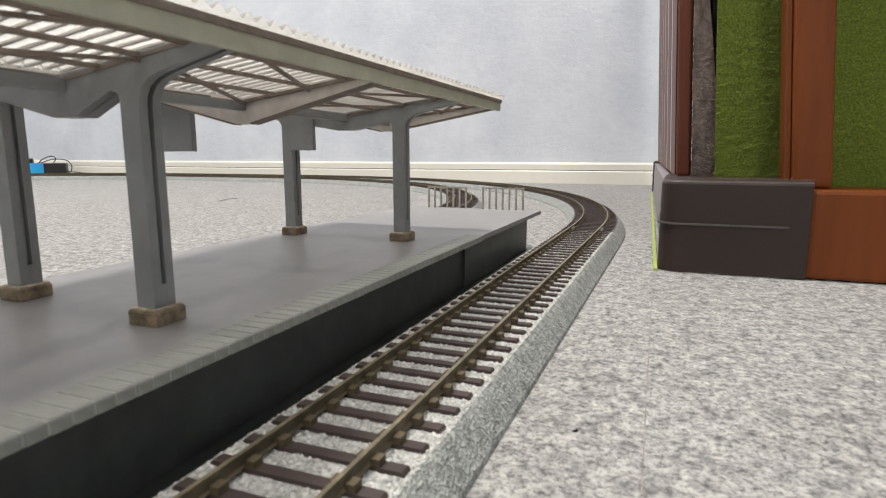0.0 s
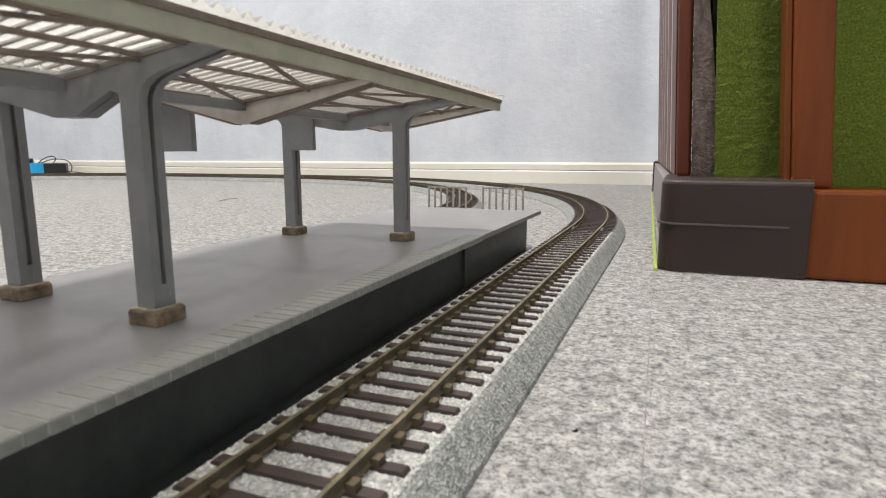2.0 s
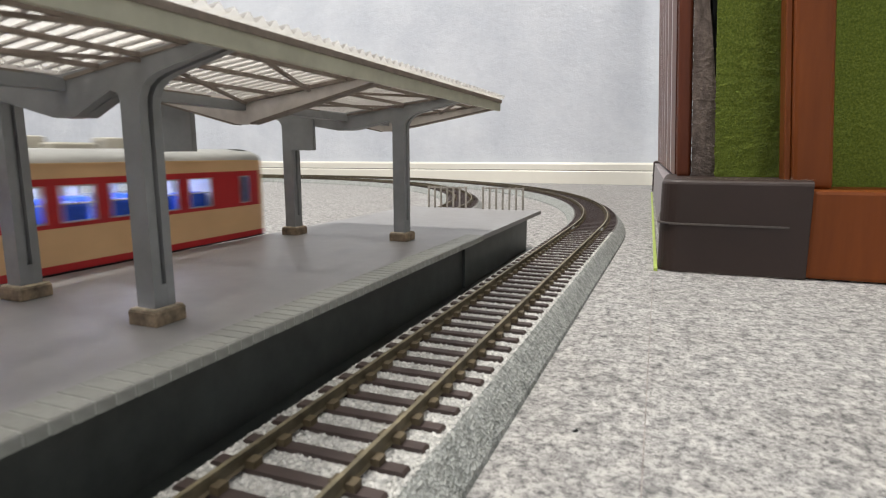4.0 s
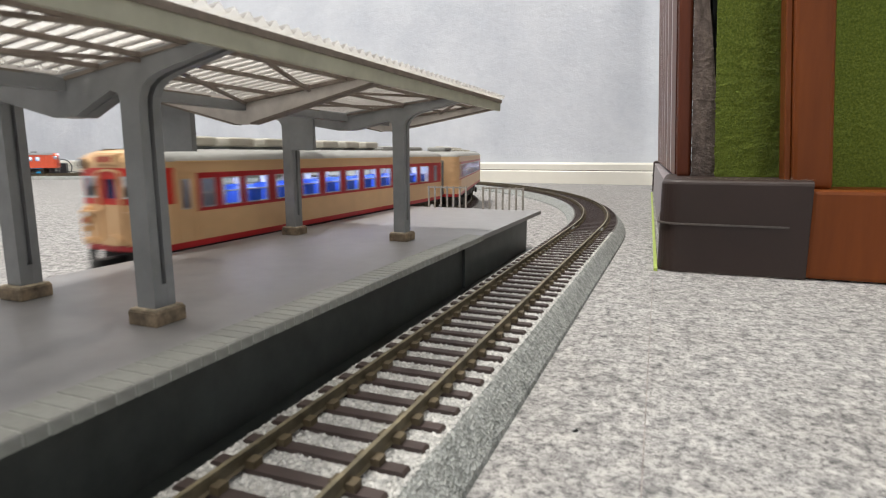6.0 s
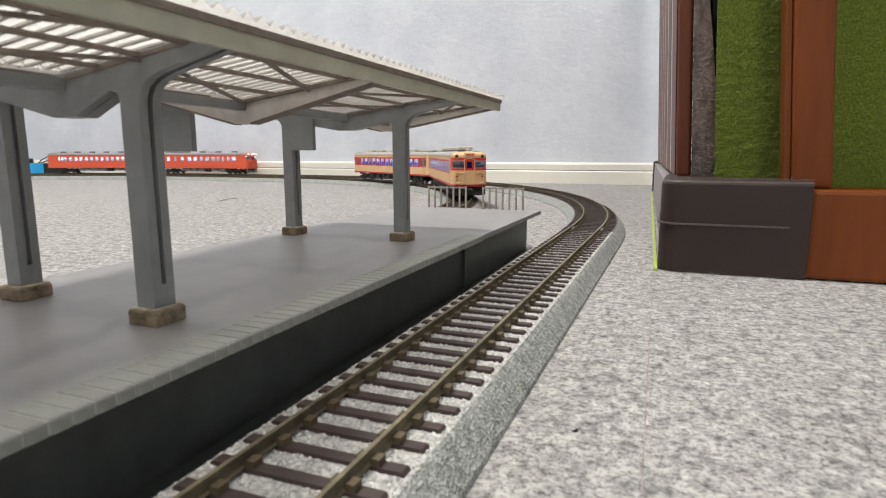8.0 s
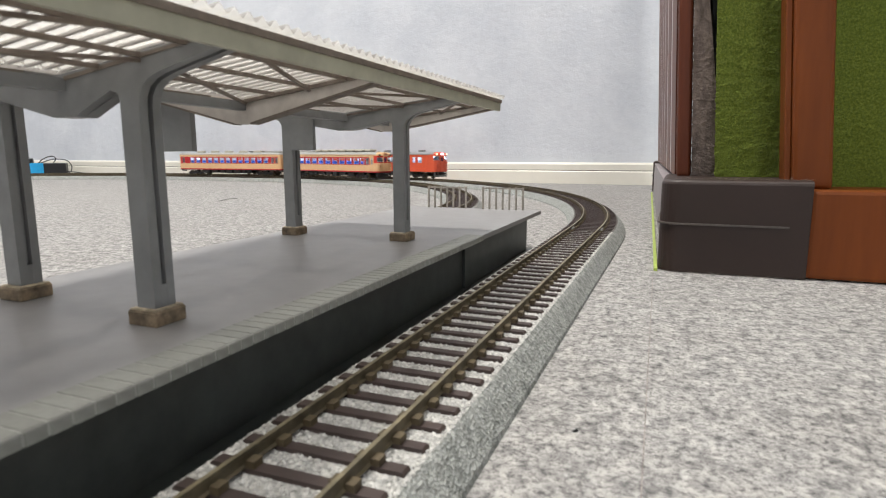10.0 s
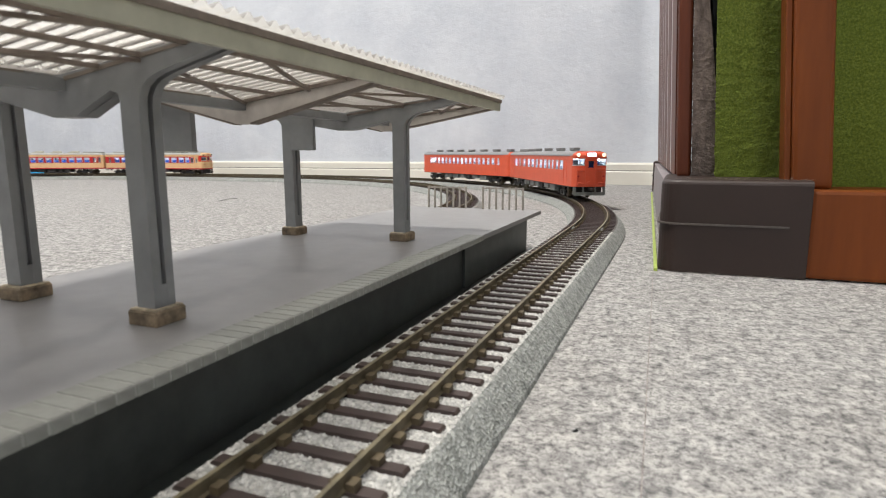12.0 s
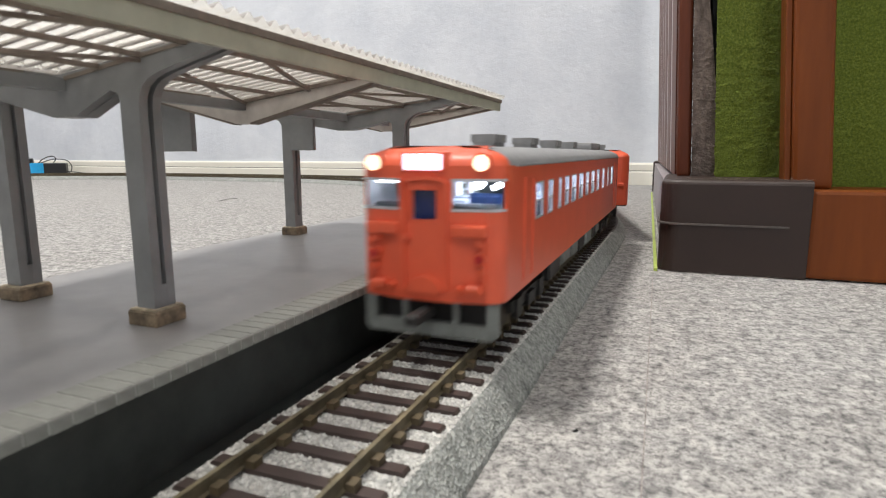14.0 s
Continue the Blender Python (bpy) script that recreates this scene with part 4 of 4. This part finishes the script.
    # roof
    if red:
        first = None
        if cab_at_front:
            spots = (-0.0495, -0.006, 0.038, 0.082)
            bm = boxed(-0.105, -0.067, -0.0090, 0.0090, 0.0460, 0.0500, 0.0014)
            part("radiator_cover", bm, ROOF_GREY, c)
        else:
            spots = (-0.098, -0.064, -0.030, 0.004, 0.038, 0.072, 0.106)
        for x in spots:
            for d in (0.0,):
                if first is None:
                    l = 0.0049 if cab_at_front else 0.0048
                    bm = bmesh.new()
                    for a in (-l - 0.0008, 0.0008):
                        for q in ((0.0006, 0.0018), (l - 0.0014, l - 0.0002)):
                            box(bm, a + q[0], a + q[1], -0.0030, 0.0030, 0.0455, 0.0480)
                        box(bm, a, a + l, -0.0035, 0.0035, 0.0478, 0.0500)
                    first = part("roof_ventilator", bm, ROOF_GREY, c)
                    first.location = (x, d, 0)
                else:
                    again(first, Matrix.Translation((x, d, 0)))
    else:
        if cab_at_front:
            for k in range(7):
                x = L - 0.0340 - 0.0222 * k
                unit = part("roof_unit", boxed(x - 0.0075, x + 0.0075, -0.0075, 0.0075, 0.0476, 0.0513, 0.0014, 3), UNIT_CREAM, c, "pale cream rounded roof unit")
                part("unit_base", boxed(x - 0.0058, x + 0.0058, -0.0055, 0.0055, 0.0455, 0.0479), UNDER_GREY, unit)
            part("radiator_cover", boxed(-0.112, -0.052, -0.0080, 0.0080, 0.0458, 0.0490, 0.0016), CREAM_ROOF, c)
            part("whistle_cover", boxed(L - 0.0150, L - 0.0120, -0.0015, 0.0015, 0.0450, 0.0485, 0.0004, 1), UNIT_CREAM, c)
        else:
            part("radiator_cover", boxed(-0.122, -0.082, -0.0070, 0.0070, 0.0458, 0.0492, 0.0016), CREAM_ROOF, c)
            for k in range(5):
                x = -0.066 + 0.036 * k
                part("roof_unit", boxed(x - 0.0080, x + 0.0080, 0.0005, 0.0080, 0.0455, 0.0502, 0.0012), UNIT_CREAM, c, "pale cream rounded roof unit")
                part("roof_ventilator", boxed(x + 0.0040, x + 0.0180, -0.0075, -0.0020, 0.0460, 0.0482, 0.0005, 1), UNIT_CREAM, c)
    # under the floor
    under = UNDER_GREY if red else UNDER
    rng = random.Random(3)
    x = -0.055
    while x < 0.055:
        l = rng.uniform(0.009, 0.018)
        for s in (-1, 1):
            bm = boxed(x, x + l, *sorted((s * 0.0060, s * 0.0155)), rng.uniform(0.0048, 0.0068), 0.0117, 0.0007, 1)
            part("equipment_box", bm, under if rng.random() < 0.75 else UNDER, c)
        x += l + rng.uniform(0.002, 0.006)
    for k in (-1, 1):
        bg = part("bogie", bogie_mesh(), UNDER, c)
        bg.location = (k * 0.0875, 0, 0)
        for a in (-1, 1):
            bm = bmesh.new()
            for s in (-1, 1):
                tube(bm, (a * 0.0131, s * 0.0078, 0.0056), (a * 0.0131, s * 0.0104, 0.0056), 0.0056, 20)
            tube(bm, (a * 0.0131, -0.0104, 0.0056), (a * 0.0131, 0.0104, 0.0056), 0.0012, 8)
            part("wheelset", bm, RAIL, bg)
    # ends
    front = L + 0.0016
    bm = boxed(L - 0.002, L + 0.009, -0.0016, 0.0016, 0.0085, 0.0110, 0.0005, 1)
    part("coupler", bm, UNDER, c)
    bm = boxed(-L - 0.003, -L + 0.003, -0.0012, 0.0012, 0.0085, 0.0105, 0.0004, 1)
    part("drawbar", bm, UNDER, c)
    if not red and not cab_at_front:
        for z in (0.0385, 0.0355, 0.0310, 0.0250):
            bm = bmesh.new()
            tube(bm, (-L - 0.0008, -0.0150, z), (-L - 0.0008, -0.0115, z), 0.0002, 6)
            for y in (-0.0150, -0.0115):
                tube(bm, (-L + 0.0004, y, z), (-L - 0.0010, y, z), 0.0003, 6)
            part("grab_rail", bm, CREAM, c)
        part("gangway_bellows", boxed(-L - 0.0030, -L, -0.0062, 0.0062, 0.0140, 0.0395, 0.0008, 1), DESK, c, "dark grey gangway bellows")
        part("socket_box", boxed(-L - 0.0018, -L, -0.0145, -0.0110, 0.0150, 0.0195, 0.0006, 1), CREAM, c)
    if red and not cab_at_front:
        part("gangway_bellows", boxed(L + 0.0012, L + 0.0040, -0.0062, 0.0062, 0.0140, 0.0395, 0.0008, 1), DESK, c, "dark grey gangway bellows")
        part("socket_box", boxed(L - 0.0002, L + 0.0014, 0.0100, 0.0140, 0.0240, 0.0262, 0.0004, 1), RED, c)
        part("socket_box", boxed(L - 0.0002, L + 0.0014, -0.0140, -0.0100, 0.0240, 0.0262, 0.0004, 1), RED, c)
    if cab_at_front:
        # pilot frame
        pm = UNDER_GREY if red else UNDER
        bm = bmesh.new()
        prism(bm, [(-0.0148, 0.0038), (0.0148, 0.0038), (0.0162, 0.0050), (0.0162, 0.0070), (-0.0162, 0.0070), (-0.0162, 0.0050)], "x", front - 0.0042, front - 0.0028)
        for y in (-0.0148, -0.0062, 0.0062, 0.0148):
            wide = 0.0014 if abs(y) > 0.01 else 0.0008
            box(bm, front - 0.0040, front - 0.0030, y - wide, y + wide, 0.0070, 0.0122)
        part("snow_guard", bm, pm, c)
        bm = boxed(front - 0.0090, front - 0.0060, -0.0135, 0.0135, 0.0048, 0.0124, 0.0004, 1)
        part("buffer_beam", bm, UNDER, c)
        for s in (-1, 1):
            bm = bmesh.new()
            z, y = (0.0428, s * 0.0126) if red else (0.0415, s * 0.0125)
            tube(bm, (L - 0.0060, y, z), (front - 0.0010, y, z), 0.0021, 20)
            part("headlight_rim", bm, RED if red else CREAM, c)
            bm = bmesh.new()
            tube(bm, (front - 0.0014, y, z), (front - 0.0006, y, z), 0.0017, 20)
            part("headlight", bm, LENS if red else UNLIT, c, "glowing warm headlight" if red else "dark unlit headlight")
            # handrails, tail lamps, steps
            bm = bmesh.new()
            tube(bm, (L - 0.001, s * 0.0125, 0.0225), (front - 0.0002, s * 0.0125, 0.0225), 0.0014, 14)
            part("tail_lamp", bm, RED if red else CREAM, c)
            bm = bmesh.new()
            tube(bm, (front - 0.0006, s * 0.0125, 0.0225), (front, s * 0.0125, 0.0225), 0.0009, 14)
            part("tail_lens", bm, CRIMSON, c, "small dark red tail lens")
            bm = bmesh.new()
            tube(bm, (L - 0.001, s * 0.0125, 0.0262), (front - 0.0001, s * 0.0125, 0.0262), 0.0011, 12)
            tube(bm, (L - 0.001, s * 0.0128, 0.0196), (front - 0.0002, s * 0.0128, 0.0196), 0.0010, 12)
            part("hose_socket", bm, RED if red else CREAM, c)
            bm = bmesh.new()
            for q in range(3):
                tube(bm, (L, s * (0.0080 + 0.0022 * q), 0.0158), (front + 0.0008, s * (0.0080 + 0.0022 * q), 0.0152 + 0.0006 * (q % 2)), 0.0009, 10)
            part("brake_hose", bm, RED if red else CREAM, c)
            bm = bmesh.new()
            tube(bm, (front + 0.0002, s * 0.0138, 0.0160), (front + 0.0002, s * 0.0138, 0.0260), 0.0003, 6)
            tube(bm, (front + 0.0002, s * 0.0050, 0.0170), (front + 0.0002, s * 0.0050, 0.0240), 0.0003, 6)
            part("handrail", bm, RED if red else CREAM, c)
            bm = boxed(front - 0.0014, front + 0.0006, *sorted((s * 0.0062, s * 0.0142)), *((0.0270, 0.0298) if red else (0.0252, 0.0260)), 0.0007 if red else 0.0002, 2)
            part("step_ledge", bm, RED if red else CREAM, c)
            bm = boxed(front - 0.001, front + 0.0010, *sorted((s * 0.0095, s * 0.0130)), 0.0150, 0.0168, 0.0004, 1)
            part("socket_box", bm, RED if red else CREAM, c)
        # window frames and the gangway pane
        pane_z = (0.0305, 0.0372) if red else (0.0300, 0.0368)
        bm = boxed(front - 0.0016, front - 0.0010, -0.0029, 0.0029, pane_z[0] - 0.0001, pane_z[1] + 0.0001)
        part("gangway_window", bm, DARK_PANE, c, "dark blue gangway door window")
        bm = bmesh.new()
        for y in (-0.0031, 0.0031):
            box(bm, front - 0.0003, front + 0.0001, y - 0.0002, y + 0.0002, pane_z[0], pane_z[1])
        for z in pane_z:
            box(bm, front - 0.0003, front + 0.0001, -0.0033, 0.0033, z - 0.0002, z + 0.0002)
        part("gangway_window_frame", bm, RED if red else SCARLET, c)
        bm = bmesh.new()
        tube(bm, (L - 0.0080, 0.0100, 0.0383), (L - 0.0055, 0.0100, 0.0379), 0.0010, 10)
        tube(bm, (L - 0.0080, 0.0138, 0.0379), (L - 0.0050, 0.0138, 0.0375), 0.0006, 10)
        # Thin glowing strip that stands in for a reflection in the other window.
        tube(bm, (L - 0.0070, -0.0150, 0.0384), (L - 0.0070, -0.0100, 0.0384), 0.0003, 8)
        bm2 = boxed(L - 0.0075, L - 0.0035, -0.0150, 0.0150, 0.0140, 0.0338, 0.0008, 1)
        part("driving_desk", bm2, DESK, c)
        bm2 = boxed(L - 0.0135, L - 0.0110, 0.0060, 0.0130, 0.0140, 0.0358, 0.0008, 1)
        part("driver_seat", bm2, CAB_SEAT, c)
        # In the cream cab these glowing pieces are only added to brighten it.
        part("cab_lamp", bm, CABIN_LAMP if red else SALOON_LAMP, c, "bright lamp in the cab, with a glowing strip for a window reflection" if red else "dim lamp added to brighten the cab windows")
        bm = boxed(L - 0.004, front + 0.0004, -0.0054, 0.0054, 0.0408, 0.0452, 0.0008)
        part("board_case", bm, RED if red else CREAM, c)
        bm = boxed(front + 0.0002, front + 0.0012, -0.0043, 0.0043, 0.0413, 0.0447, 0.00045, 3)
        part("destination_board", bm, BOARD if red else CREAM, c, "brightly lit blank destination board" if red else "cream destination board with red marks")
        if not red:
            bm = bmesh.new()
            for q in range(4):
                box(bm, front + 0.00122, front + 0.00128, -0.0034 + 0.0018 * q, -0.0022 + 0.0018 * q, 0.0421, 0.0439)
            part("board_marking", bm, CRIMSON, c)
        bm = bmesh.new()
        for y in (-0.0050, 0.0050):
            box(bm, front - 0.0006, front + 0.0006, y - 0.0004, y + 0.0004, 0.0150, 0.0382)
        arch = [(0.0054 * math.cos(a), 0.0382 + 0.0018 * math.sin(a)) for a in (math.pi * k / 10 for k in range(11))] + [(0.0046 * math.cos(a), 0.0382 + 0.0010 * math.sin(a)) for a in (math.pi * k / 10 for k in range(10, -1, -1))]
        prism(bm, arch, "x", front - 0.0006, front + 0.0006)
        part("gangway_door", bm, RED if red else CREAM, c)
        bm = bmesh.new()
        tube(bm, (front, -0.0040, 0.0268), (front + 0.0008, -0.0040, 0.0268), 0.0006, 8)
        box(bm, front - 0.0002, front + 0.0007, -0.0044, -0.0030, 0.0262, 0.0266)
        part("door_handle", bm, RED if red else CREAM, c)
        bm = bmesh.new()
        prism(bm, [(0.0042 * math.cos(a), 0.0146 + 0.0036 * math.sin(a)) for a in (math.pi * k / 10 for k in range(11))], "x", front - 0.0006, front + 0.0010)
        part("jumper_cover", bm, RED if red else CREAM, c)
    return c


red_front = car("red_railcar", "vermilion model diesel railcar with lit headlights and windows", "red", True, "red train")
red_rear = car("red_railcar", "vermilion model diesel railcar, rear car of the train", "red", False, "red train")
cream_front = car("cream_railcar", "cream and crimson model diesel railcar, leading car", "cream", False, "cream train")
cream_tail = car("cream_railcar", "cream and crimson model diesel railcar with its cab at the tail", "cream", True, "cream train")


def placed(at, s_mid, reverse):
    """The pose of a car whose bogies stand on the track round s_mid. reverse: the cab looks back along the track."""
    a, _ = at(s_mid - 0.0875)
    b, _ = at(s_mid + 0.0875)
    if reverse:
        a, b = b, a
    d = b - a
    mid = (a + b) / 2
    return Matrix.Translation((mid.x, mid.y, RAIL_Z)) @ Matrix.Rotation(math.atan2(d.y, d.x), 4, "Z")


def bogie_pose(at, s_mid, reverse, k):
    """The pose, in the car's space, of the bogie at k = 1 (cab end) or -1."""
    car_m = placed(at, s_mid, reverse)
    s = s_mid + (-k if reverse else k) * 0.0875
    c, h = at(s)
    h += math.pi if reverse else 0
    world = Matrix.Translation((c.x, c.y, RAIL_Z)) @ Matrix.Rotation(h, 4, "Z")
    return car_m.inverted() @ world


def between(rows, t):
    for (t0, s0), (t1, s1) in zip(rows, rows[1:]):
        if t <= t1:
            return s0 + (s1 - s0) * (t - t0) / (t1 - t0)
    return rows[-1][1]


# seconds and metres along the track: the red train's front comes nearer, the cream train's tail goes away
RED_RUN = ((0.0, 3.100), (6.0, 1.690), (6.5, 1.570), (7.0, 1.440), (7.5, 1.315), (8.0, 1.187), (10.5, 0.578), (11.0, 0.451), (11.5, 0.331), (12.0, 0.211), (12.5, 0.085), (13.0, -0.024), (13.5, -0.134), (14.0, -0.253))
CREAM_RUN = ((0.0, -1.600), (5.3, -0.418), (5.5, -0.371), (6.0, -0.246), (6.5, -0.137), (7.0, -0.027), (7.5, 0.071), (8.0, 0.155), (10.5, 0.720), (11.0, 0.834), (11.5, 0.950), (12.0, 1.069), (13.0, 1.319), (14.0, 1.540))


def motions():
    times = [0.25 * k for k in range(57)]
    trains = ((red_front, OUTER, RED_RUN, 0.0, True), (red_rear, OUTER, RED_RUN, CAR_PITCH["red"], True), (cream_tail, INNER, CREAM_RUN, 0.0, True), (cream_front, INNER, CREAM_RUN, CAR_PITCH["cream"], False))
    for ob, at, run, offset, reverse in trains:
        walk(ob, [(t, placed(at, between(run, t) + CAR_L / 2 + offset, reverse)) for t in times])
        for child in ob.children:
            if child.name.startswith("bogie"):
                k = 1 if child.location.x > 0 else -1
                walk(child, [(t, bogie_pose(at, between(run, t) + CAR_L / 2 + offset, reverse, k)) for t in times])


motions()
